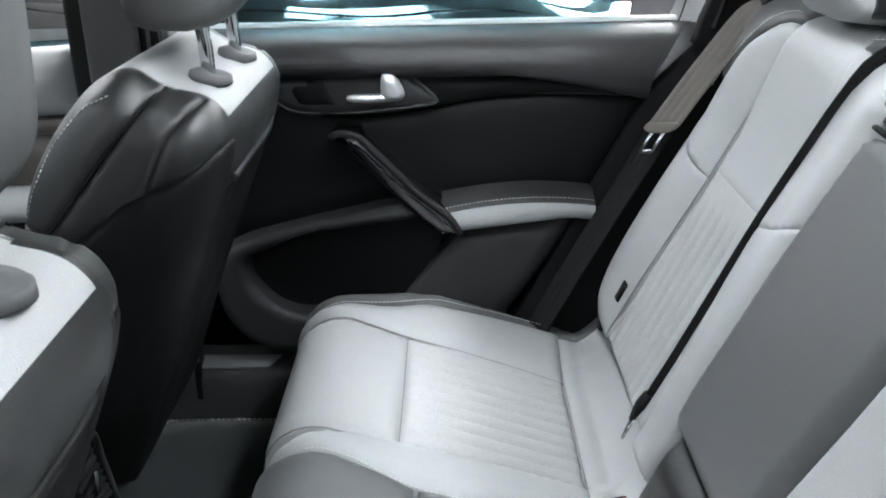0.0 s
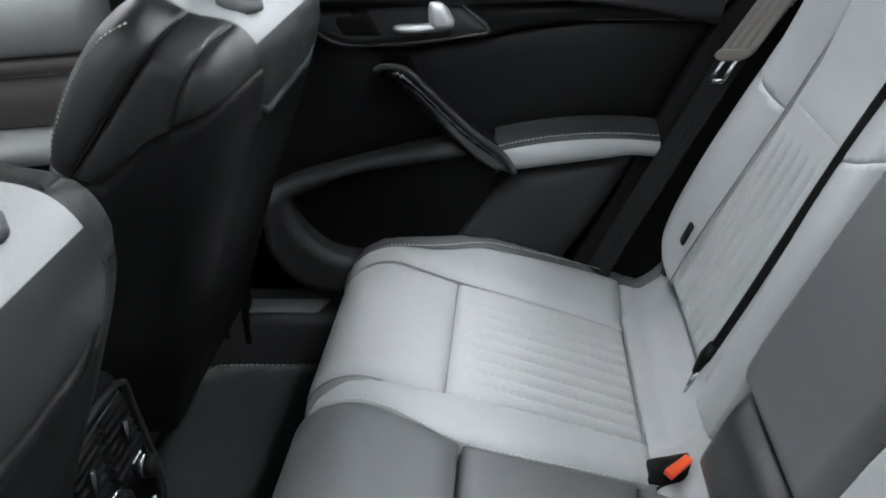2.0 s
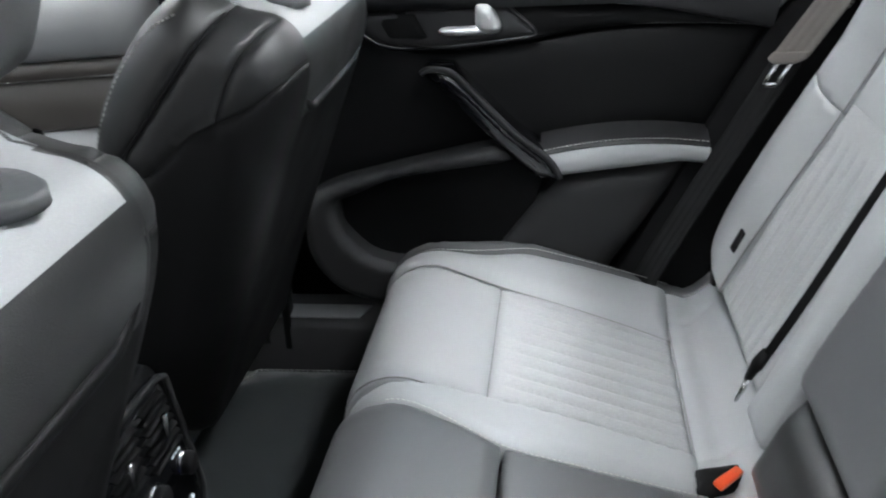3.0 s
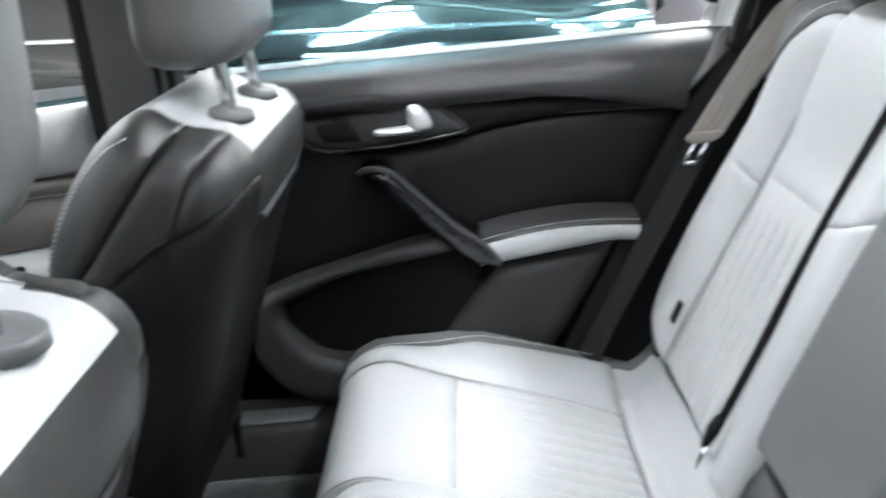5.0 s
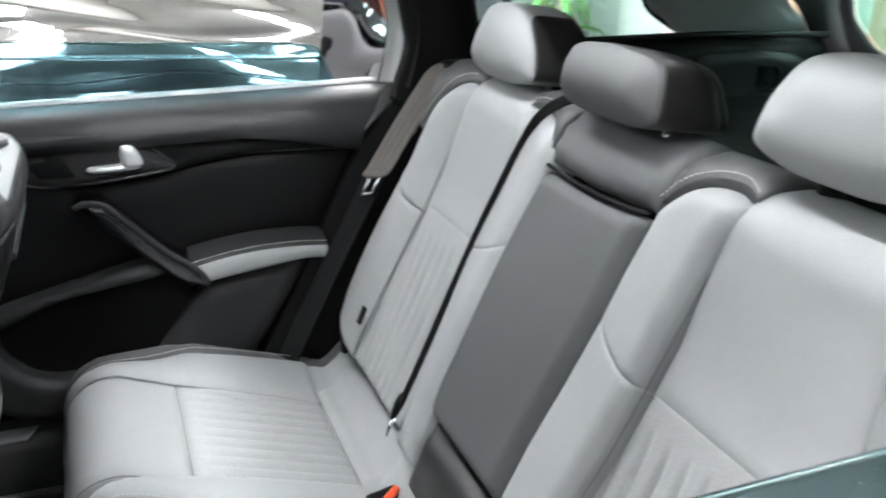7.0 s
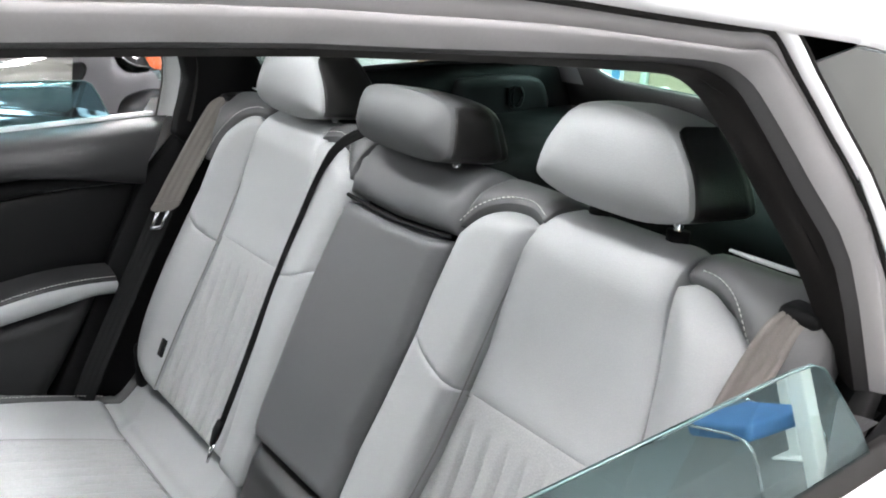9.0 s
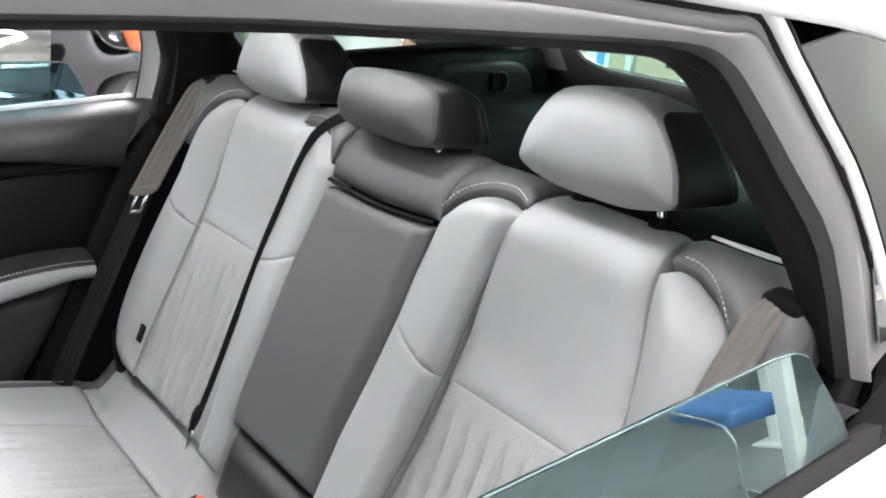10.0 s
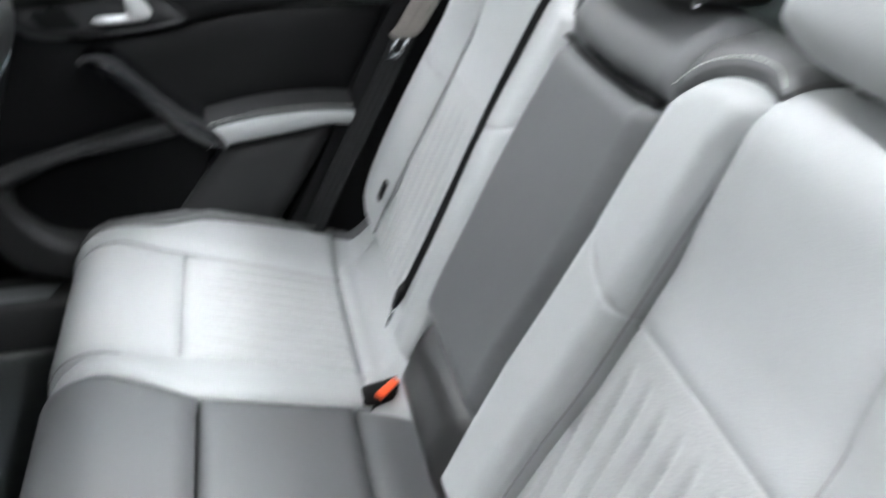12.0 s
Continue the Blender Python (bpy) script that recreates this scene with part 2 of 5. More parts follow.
def tube(points, radius, sides=10, flat=1.0, cap=True):
    """A round bar along points."""
    pts = [Vector(p) for p in points]
    rails, up = [], Vector((0, 0, 1))
    for i, p in enumerate(pts):
        along = (pts[min(i + 1, len(pts) - 1)] - pts[max(i - 1, 0)]).normalized()
        if abs(along.dot(up)) > 0.95:
            up = Vector((1, 0, 0))
        side = along.cross(up).normalized()
        over = side.cross(along).normalized()
        r = radius[i] if isinstance(radius, (list, tuple)) else radius
        rails.append([p + side * (r * math.cos(k * 2 * math.pi / sides)) + over * (r * flat * math.sin(k * 2 * math.pi / sides)) for k in range(sides)])
    return loft(rails, True, cap)


def box(lo, hi, bevel=0.004, seg=2):
    bm = bmesh.new()
    bmesh.ops.create_cube(bm, size=1)
    for q in bm.verts:
        q.co = [(a + b) / 2 + c * (b - a) for a, b, c in zip(lo, hi, q.co)]
    if bevel:
        bmesh.ops.bevel(bm, geom=bm.edges[:], offset=bevel, segments=seg, affect="EDGES", profile=0.5)
    return bm


def slab(points, offset, bevel=0.0):
    """A plate: a polygon in space and its copy moved by offset."""
    bm = bmesh.new()
    a = [bm.verts.new(p) for p in points]
    b = [bm.verts.new(Vector(p) + Vector(offset)) for p in points]
    bm.faces.new(a)
    bm.faces.new(b[::-1])
    for i in range(len(a)):
        j = (i + 1) % len(a)
        bm.faces.new((a[i], a[j], b[j], b[i]))
    if bevel:
        bmesh.ops.bevel(bm, geom=bm.edges[:], offset=bevel, segments=2, affect="EDGES", profile=0.5)
    return bm


def strap(points, across, widths, thick=0.0022):
    """A woven band along points; across: the way of its width, one for all or one for each point."""
    rails = []
    pts = [Vector(p) for p in points]
    for i, p in enumerate(pts):
        w = Vector(across[i] if isinstance(across[0], (tuple, list)) else across).normalized()
        along = (pts[min(i + 1, len(pts) - 1)] - pts[max(i - 1, 0)]).normalized()
        nrm = along.cross(w).normalized() * thick / 2
        h = w * (widths[i] if isinstance(widths, list) else widths) / 2
        ridge = [(-1, 0.6), (-0.9, 1.3), (-0.6, 1.3), (-0.52, 0.5), (-0.44, 1.3), (-0.08, 1.3), (0, 0.5), (0.08, 1.3), (0.44, 1.3), (0.52, 0.5), (0.6, 1.3), (0.9, 1.3), (1, 0.6)]
        rails.append([p + h * a + nrm * b for a, b in ridge] + [p + h * a - nrm * b for a, b in ridge[::-1]])
    return loft(rails, True, True)


def stitches(line, dash=0.0042, gap=0.0028, r=0.00055):
    """A row of thread dashes along a line in space."""
    pts = [Vector(p) for p in line]
    bm, rest, on = bmesh.new(), dash, True
    here = pts[0]
    start = here
    for q in pts[1:]:
        while (q - here).length > 1e-7:
            d = (q - here).length
            if d < rest:
                rest -= d
                here = q
                break
            here = here + (q - here) * (rest / d)
            if on:
                along = (here - start).normalized()
                s = along.orthogonal().normalized()
                o = along.cross(s)
                ring = [[bm.verts.new(e + s * (r * x) + o * (r * y)) for x, y in ((1, 1), (-1, 1), (-1, -1), (1, -1))] for e in (start, here)]
                for i in range(4):
                    bm.faces.new((ring[0][i], ring[0][i - 1], ring[1][i - 1], ring[1][i]))
                bm.faces.new(ring[0])
                bm.faces.new(ring[1])
            on = not on
            rest = dash if on else gap
            start = here
    return bm


def seam_line(points, surface, s, depth, parent, radius=0.0013):
    """A sewn seam: a grey tube that darkens the crease in the cover."""
    line = [surface(s * a, b, depth) for a, b in resampled(smoothed(points, False, 5), 0.012, False)]
    return part("seam", tube(line, radius, 6), SEAM, parent)


def mirror(points, s):
    return [(p[0] * s, *p[1:]) for p in points]


# ---- rear bench ----
BACK_0, BACK_E, BACK_N = np.array([0.02, 0, 0.62]), np.array([0.4258, 0, 0.9048]), np.array([-0.9048, 0, 0.4258])
CUSH_0, CUSH_E, CUSH_N = np.array([-0.341, 0, 0.561]), np.array([0.9499, 0, -0.3126]), np.array([0.3126, 0, 0.9499])


def rolled(origin, e, n, a, d, turn, radius):
    """A point a along the way e and d above it; past turn the surface rolls away with the given radius."""
    if a <= turn:
        return origin + e * a + n * d
    th = (a - turn) / radius
    more = max(th - 1.75, 0) * radius
    th = min(th, 1.75)
    out = n * math.cos(th) + e * math.sin(th)
    return origin + e * turn - n * radius + out * (radius + d) + (e * math.cos(th) - n * math.sin(th)) * more


def back(y, s, d=0.0):
    p = rolled(BACK_0, BACK_E, BACK_N, s, d, 0.475, 0.05)
    return (p[0], y, p[2])


def cush(y, r, d=0.0):
    p = rolled(CUSH_0, -CUSH_E, CUSH_N, -r, d, 0.090, 0.078)
    return (p[0], y, p[2])


def seat_ribs(lines, depth, fade):
    def f(a, b):
        return -depth * fade(a, b) * sum(math.exp(-((a - c) / 0.0035) ** 2) for c in lines) + 0.35 * depth * fade(a, b)
    return f


cushion = thing("rear_bench", "light grey leather rear bench with charcoal centre and folded armrest", "car seat", (-0.2, 0, 0.24))
backrest = cushion

SIDE_A = [(0.232, 0.276), (0.231, 0.142), (0.228, 0.067), (0.220, 0.0), (0.215, -0.05), (0.216, -0.09), (0.219, -0.13), (0.223, -0.18), (0.225, -0.24), (0.225, -0.36)]
SIDE_B = [(0.145, 0.276), (0.143, 0.258), (0.136, 0.178), (0.130, 0.10), (0.126, 0.025), (0.146, -0.04), (0.164, -0.09), (0.171, -0.13), (0.178, -0.17), (0.182, -0.22), (0.182, -0.36)]
OUTER = [(0.524, 0.276), (0.533, 0.20), (0.537, 0.10), (0.536, 0.0), (0.543, -0.07), (0.548, -0.11), (0.552, -0.20), (0.550, -0.36)]
EDGE = [(0.670, 0.276), (0.667, 0.20), (0.660, 0.12), (0.646, 0.03), (0.616, -0.04), (0.602, -0.10), (0.595, -0.20), (0.590, -0.36)]


def inward(line, d):
    return [(y + d, r) for y, r in line]


def bulge(a, b):
    """The raised outer flank of the cushion."""
    u = min(max((abs(a) - 0.54) / 0.11, 0), 1)
    return 0.016 * u * u * (3 - 2 * u) * (1 - 1.6 * min(max((0.02 - b) / 0.16, 0), 1))


for s in (1, -1):
    pleats = [s * (0.232 + 0.0302 * k) for k in range(1, 10)]
    part("seat_insert", pillow(mirror([(0.2215, 0.0005), (0.5345, 0.0005), *inward(OUTER[2::-1], -0.0015), *inward(SIDE_A[:3], 0.0015)], s), cush, 0.0055, 0.007, 0.018,
                               -0.004, ribs=seat_ribs(pleats, 0.0105, lambda a, b: min(max((b - 0.012) / 0.05, 0), 1))), CLOTH, cushion, "pleated perforated leather insert")
    part("front_panel", pillow(mirror([*inward(OUTER[3:], -0.0015), *inward(SIDE_A[:2:-1], 0.0015)], s), cush, 0.012, 0.008, 0.02, -0.004), LIGHT, cushion)
    part("inner_side_panel", pillow(mirror(SIDE_A + SIDE_B[::-1], s), cush, 0.010, 0.010, 0.018, lambda a, b: 0.004 + 0.05 * max(0.22 - abs(a), 0) - 0.020 * min(max((-0.06 - b) / 0.1, 0), 1)), LIGHT, cushion)
    part("outer_side_panel", pillow(mirror(OUTER + EDGE[::-1], s), cush, 0.010, 0.013, 0.035, bulge), LIGHT, cushion)
    part("outer_piping", pillow(mirror(inward(EDGE[::-1], 0.004) + [(0.676, 0.46), (0.720, 0.46), (0.717, 0.30), (0.716, 0.18), (0.703, 0.06), (0.664, -0.046), (0.640, -0.10), (0.632, -0.20), (0.626, -0.36)], s),
                                cush, 0.012, 0.014, 0.03, lambda a, b: 0.018 - 0.022 * min(max((0.04 - b) / 0.14, 0), 1) - 0.35 * max(abs(a) - 0.66, 0) + 7.5 * max(b - 0.31, 0) ** 1.5), DARK, cushion)
    part("rear_panel", pillow(mirror([(0.141, 0.279), (0.672, 0.279), (0.674, 0.46), (0.11, 0.46), (0.11, 0.37), (0.128, 0.30)], s),
                              cush, 0.007, 0.006, 0.02, lambda a, b: 0.001 + 0.6 * bulge(a, b) + 7.5 * max(b - 0.31, 0) ** 1.5,
                              grooves=[mirror([(0.226, 0.280), (0.262, 0.34), (0.330, 0.392)], s), mirror([(0.57, 0.281), (0.61, 0.34), (0.62, 0.40)], s)], gdepth=0.006, gwidth=0.004), LIGHT, cushion)
    part("seat_skirt", slab([(-0.48, 0.11 * s, 0.27), (-0.48, 0.60 * s, 0.27), (-0.485, 0.60 * s, 0.36), (-0.485, 0.11 * s, 0.36)], (0.36, 0, 0)), SOFT, cushion)
    seam_line(SIDE_A, cush, s, 0.001, cushion)
    seam_line(OUTER[:-1], cush, s, -0.001, cushion)
    seam_line([(0.221, 0.0), (0.36, 0.0), (0.535, 0.0)], cush, s, -0.005, cushion, 0.001)
    seam_line([(0.142, 0.2775), (0.36, 0.2775), (0.668, 0.2775)], cush, s, -0.001, cushion)
    seam = [cush(s * (y - 0.003), r, 0.012 - 0.016 * min(max((-0.06 - r) / 0.1, 0), 1)) for y, r in smoothed(SIDE_B[:-3], False, 5)]
    part("stitching", stitches(seam), THREAD, cushion, "pale stitching")
    seam = [cush(s * (y + 0.007), r, 0.026 - 0.026 * min(max((0.04 - r) / 0.14, 0), 1)) for y, r in smoothed(EDGE[:-1], False, 5)]
    part("stitching", stitches(seam), THREAD, cushion, "pale stitching")

front_line = [(y - 0.004, r) for y, r in SIDE_B[5:]]
part("centre_front_panel", pillow([(-0.121, 0.022), (0.121, 0.022), *front_line, *mirror(front_line[::-1], -1)], cush, 0.013, 0.010, 0.022, lambda a, b: 0.010 - 0.016 * min(max((-0.03 - b) / 0.12, 0), 1)), MID, cushion, "charcoal leather centre seat")
part("centre_rear_panel", pillow([(-0.121, 0.028), (0.121, 0.028), (0.126, 0.10), (0.132, 0.178), (0.138, 0.246), (-0.138, 0.246), (-0.132, 0.178), (-0.126, 0.10)], cush, 0.013, 0.011, 0.022, 0.010), MID, cushion, "charcoal leather centre seat")
part("centre_back_panel", pillow([(-0.137, 0.252), (0.137, 0.252), (0.128, 0.38), (0.128, 0.44), (-0.128, 0.44), (-0.128, 0.38)], cush, 0.013, 0.014, 0.03, 0.006), MID, cushion)

OUT_SEAM = [(0.545, -0.072), (0.543, 0.0), (0.537, 0.07), (0.526, 0.16), (0.514, 0.262), (0.511, 0.33), (0.503, 0.40), (0.494, 0.45), (0.486, 0.492)]
IN_SEAM = [(0.205, -0.072), (0.210, 0.0), (0.220, 0.087), (0.234, 0.175), (0.241, 0.262), (0.243, 0.32), (0.246, 0.38), (0.253, 0.445), (0.259, 0.488)]
for s in (1, -1):
    part("upper_centre_panel", pillow(mirror([*[(y + 0.002, v) for y, v in [(0.241, 0.2625)] + IN_SEAM[5:]][::-1], (0.513, 0.2625), *[(y - 0.002, v) for y, v in OUT_SEAM[5:]], (0.478, 0.53), (0.470, 0.60), (0.285, 0.60), (0.278, 0.53)], s),
                                      back, 0.012, 0.004, 0.014, lambda a, b: -0.006 + 0.022 * min(max((b - 0.33) / 0.14, 0), 1)), LIGHT, backrest)
    part("lower_insert", pillow(mirror([*[(y + 0.002, v) for y, v in IN_SEAM[3::-1]][::1], *[(y - 0.002, v) for y, v in OUT_SEAM[:4]], (0.511, 0.274), (0.243, 0.274)], s), back, 0.005, 0.004, 0.012, -0.0085,
                                ribs=lambda a, b, s=s: -0.014 * min(max((0.242 - b - 0.06 * max(abs(a) - 0.36, 0)) / 0.06, 0), 1) * sum(math.exp(-((abs(a) - (0.25 + 0.031 * k) - 0.012 * math.sin(b * 7) * (k - 4.5) / 4.5) / 0.0038) ** 2) for k in range(10))),
         CLOTH, backrest, "pleated perforated leather insert")
    bol = smoothed([(0.505, 0.501), (0.528, 0.499), (0.556, 0.487), (0.586, 0.465), (0.612, 0.428), (0.634, 0.36), (0.655, 0.26), (0.672, 0.15), (0.676, 0.06), (0.664, -0.01), (0.632, -0.056), (0.59, -0.072)], False, 4)
    crease = smoothed([(0.690, 0.304), (0.628, 0.284), (0.566, 0.260), (0.49, 0.244)], False, 5)
    shape = dict(res=0.010, puff=0.030, edge=0.06, base=lambda a, b: -0.002 + 0.014 * min(max((b - 0.33) / 0.12, 0), 1), thick=0.05, gdepth=0.0009, gwidth=0.003)
    for keep in (crease + [(0.45, 0.244), (0.45, 0.7), (0.8, 0.7), (0.8, 0.304)], crease + [(0.45, 0.244), (0.45, -0.3), (0.8, -0.3), (0.8, 0.304)]):
        part("outer_bolster", pillow(mirror(OUT_SEAM + bol, s), back, cuts=[mirror(crease, s)], keep=mirror(keep, s), grooves=[mirror(crease, s)], **shape), LIGHT, backrest)
    top = smoothed([(0.272, 0.495), (0.239, 0.504), (0.200, 0.500), (0.164, 0.483), (0.140, 0.458)], False, 4)
    crease = smoothed([(0.110, 0.330), (0.136, 0.314), (0.166, 0.291), (0.205, 0.275), (0.26, 0.262)], False, 5)
    shape = dict(res=0.0065, puff=0.017, edge=0.024, base=0.014, thick=0.045, gdepth=0.0009, gwidth=0.003)
    for keep in (crease + [(0.40, 0.262), (0.40, 0.7), (0.0, 0.7), (0.0, 0.330)], crease + [(0.40, 0.262), (0.40, -0.3), (0.0, -0.3), (0.0, 0.330)]):
        part("inner_bolster", pillow(mirror([*IN_SEAM[:-1], *top, *(((0.142, 0.345), (0.149, 0.25), (0.150, 0.15), (0.151, 0.07), (0.142, -0.072)) if s > 0 else ((0.132, 0.37), (0.130, 0.30), (0.121, 0.21), (0.109, 0.12), (0.105, 0.03), (0.105, -0.072)))], s), back, cuts=[mirror(crease, s)], keep=mirror(keep, s), grooves=[mirror(crease, s)], **shape), LIGHT, backrest)
    part("inner_cap", pillow(mirror([(0.141, 0.463), *[(y, v + 0.005) for y, v in top[::-1]][1:], (0.277, 0.53), (0.282, 0.60), (0.150, 0.60)], s), back, 0.010, 0.006, 0.009, lambda a, b: 0.0225, 0.04), DARK, backrest, "dark leather shoulder cap")
    part("outer_cap", pillow(mirror([(0.474, 0.60), (0.482, 0.53), (0.489, 0.506), (0.506, 0.5055), (0.530, 0.503), (0.559, 0.491), (0.590, 0.468), (0.616, 0.431), (0.631, 0.388), (0.652, 0.385), (0.664, 0.43), (0.662, 0.53), (0.645, 0.60)], s),
                             back, 0.010, 0.010, 0.02, lambda a, b: 0.014 - 0.5 * max(abs(a) - 0.645, 0), 0.04), DARK, backrest, "dark leather shoulder cap")
    part("stitching", stitches([back(s * y, v + 0.009, 0.0275) for y, v in top]), THREAD, backrest, "pale stitching")
    part("stitching", stitches([back(s * y, v, 0.0235) for y, v in smoothed([(0.508, 0.509), (0.532, 0.507), (0.563, 0.495), (0.594, 0.471), (0.621, 0.433), (0.641, 0.366)], False, 5)]), THREAD, backrest, "pale stitching")
    seam_line(OUT_SEAM, back, s, -0.002, backrest, 0.0014)
    seam_line(IN_SEAM, back, s, 0.004, backrest, 0.0014)
    seam_line([(0.241, 0.262), (0.30, 0.262), (0.45, 0.262), (0.513, 0.262)], back, s, -0.0065, backrest, 0.0009)
    lever = [back(s * y, v, 0.034) for y, v in ((0.514, 0.533), (0.545, 0.532), (0.585, 0.532), (0.620, 0.533))]
    part("release_lever", tube(lever, [0.003, 0.005, 0.005, 0.003], 10, 0.5), BODYGREY, backrest, "pale grey plastic release lever")

PAD_FAR = [(0.128, 0.43), (0.138, 0.345), (0.145, 0.25), (0.146, 0.15), (0.147, 0.07), (0.138, 0.02)]
PAD_NEAR = [(-0.100, 0.02), (-0.101, 0.05), (-0.105, 0.12), (-0.117, 0.21), (-0.126, 0.30), (-0.128, 0.37), (-0.132, 0.43)]
part("armrest_pad", pillow([(-0.130, 0.440), (-0.08, 0.436), (0.01, 0.432), (0.09, 0.435), *smoothed(PAD_FAR, False, 3), *smoothed(PAD_NEAR, False, 3)], back, 0.010, 0.016, 0.018, 0.016, 0.05), MID, backrest, "folded dark grey leather armrest")
part("armrest_base", pillow([(-0.100, 0.012), (0.138, 0.012), (0.130, -0.105), (-0.104, -0.105)], back, 0.012, 0.026, 0.04, 0.004, 0.05), SEATDARK, backrest, "black leather armrest hinge cover")
# dark tube stands in for the shade in the gap above the armrest
part("armrest_gap_shade", tube([back(y, s, 0.024) for y, s in smoothed([(-0.132, 0.444), (-0.07, 0.438), (0.0, 0.435), (0.07, 0.437), (0.126, 0.440)], False, 4)], 0.0042, 8, 0.7), BLACK, backrest, "dark line of shade above the armrest")
part("upper_middle_panel", pillow([(-0.136, 0.450), (-0.07, 0.445), (0.0, 0.441), (0.07, 0.443), (0.132, 0.446), (0.135, 0.53), (0.142, 0.60), (-0.142, 0.60), (-0.137, 0.53)], back, 0.010, 0.013, 0.016, 0.017, 0.05,
                                  grooves=[[(0.112, 0.44), (0.118, 0.50), (0.105, 0.56)]], gdepth=0.003, gwidth=0.004), MID, backrest, "dark grey leather upper pad")
part("rear_shell", slab([back(y, s, -0.06) for y, s in ((-0.68, -0.14), (0.68, -0.14), (0.68, 0.47), (-0.68, 0.47))], tuple(-BACK_N * 0.05)), BLACK, backrest)
part("maker_tag", slab([back(y, s, 0.020) for y, s in ((0.516, 0.004), (0.518, 0.037), (0.536, 0.037), (0.534, 0.004))], tuple(BACK_N * 0.004)), BLACK, backrest, "small black woven side tag")
part("maker_tag", slab([back(-y, s, 0.020) for y, s in ((0.516, 0.004), (0.518, 0.037), (0.536, 0.037), (0.534, 0.004))], tuple(BACK_N * 0.004)), BLACK, backrest, "small black woven side tag")


def headrest(label, outline, origin, up, front, side_mat, front_mat, depth, puff, group, reach=0.90):
    """A head restraint: front pad over a darker wrapped body, on two steel posts. outline: across and up."""
    up, nrm = np.array(up), np.array(front)
    base = np.array(origin)

    high = max(p[1] for p in outline)

    def put(a, b, d=0.0):
        p = base + up * b + nrm * (d if d > 0 else d * (1 - 0.34 * min(max(b / high, 0), 1.1)))
        return (p[0], p[1] + a, p[2])
    ob = thing("headrest", label, "headrest", tuple(base - up * 0.03 - nrm * 0.04), group)
    mid = np.array(outline).mean(0)
    rails = []
    for d, k in ((0.006, 0.955), (0.0, 0.985), (-0.02, 1.0), (-0.05, 1.0), (-depth + 0.030, 0.99), (-depth + 0.010, 0.95), (-depth, 0.80)):
        rails.append([put(*(mid + (np.array(p) - mid) * k), d) for p in outline])
    part("wrapped_body", loft(rails, True, True), front_mat, ob)
    part("front_pad", pillow([tuple(mid + (np.array(p) - mid) * (0.975, 0.97)) for p in outline], put, 0.010, puff, 0.05, 0.003, 0.02, lip=0.0), front_mat, ob)
    top_b, low_b = reach * max(p[1] for p in outline), 0.004
    for sign in (1, -1):
        flank = sorted([p for p in outline if sign * p[0] > 0.07], key=lambda p: p[1])
        line = np.array(resampled(flank, 0.006, False))
        cap, deep, rad = [], depth - 0.014, 0.022
        for k in range(21):
            v = 0.5 - 0.5 * math.cos(math.pi * k / 20)
            d, e = -0.002 - v * deep, min(v * deep, deep - v * deep, rad)
            curl = rad - math.sqrt(max(rad ** 2 - (rad - e) ** 2, 0))
            cut, floor_b = top_b - curl, low_b + curl * 0.5
            lift = 0.0024 * math.sqrt(min(e / 0.006, 1)) - 0.0008
            row = []
            for u in np.linspace(floor_b, cut, 18):
                w = np.interp(u, line[:, 1], abs(line[:, 0]))
                end = math.sqrt(max(min((u - floor_b) / 0.006, (cut - u) / 0.006, 1), 0))
                row.append(put(sign * (w * (0.97 if d < -depth + 0.03 else 1.0) + lift * end - 0.001 * (1 - end)), u, d))
            cap.append(row)
        part("side_cap", loft(cap), side_mat, ob, "black leather side cap")
    for a in (-0.061, 0.061):
        part("post", tube([put(a, -0.06, -0.062), put(a, 0.02, -0.062)], 0.006, 12), STEEL, ob, "polished steel post")
        part("collar", tube([put(a, -0.034, -0.062), put(a, -0.016, -0.062)], 0.014, 14), BLACK, ob, "black plastic collar")
    return ob


DOME = smoothed([(-0.114, 0.010), (-0.119, 0.030), (-0.104, 0.068), (-0.066, 0.108), (0.0, 0.119), (0.066, 0.108), (0.104, 0.068), (0.119, 0.030), (0.114, 0.010), (0.06, -0.004), (0.0, -0.006), (-0.06, -0.004)], True, 4)
LOW = smoothed([(-0.112, 0.008), (-0.116, 0.04), (-0.104, 0.074), (-0.05, 0.086), (0.05, 0.086), (0.104, 0.074), (0.116, 0.04), (0.112, 0.008), (0.06, -0.004), (-0.06, -0.004)], True, 4)
headrest("light grey leather dome headrest with dark sides, raised on the bench", DOME, (0.220, 0.380, 1.113), (0.12, 0, 0.993), (-0.993, 0, 0.12), SEATDARK, LIGHT, 0.138, 0.022, "rear headrests")
headrest("light grey leather dome headrest with dark sides, raised on the bench", DOME, (0.226, -0.372, 1.132), (0.12, 0, 0.993), (-0.993, 0, 0.12), SEATDARK, LIGHT, 0.138, 0.022, "rear headrests")
headrest("low dark leather headrest over the middle seat", LOW, (0.196, 0.0, 1.126), (0.16, 0, 0.987), (-0.987, 0, 0.16), SEATDARK, MID, 0.125, 0.026, "rear headrests", 0.93)


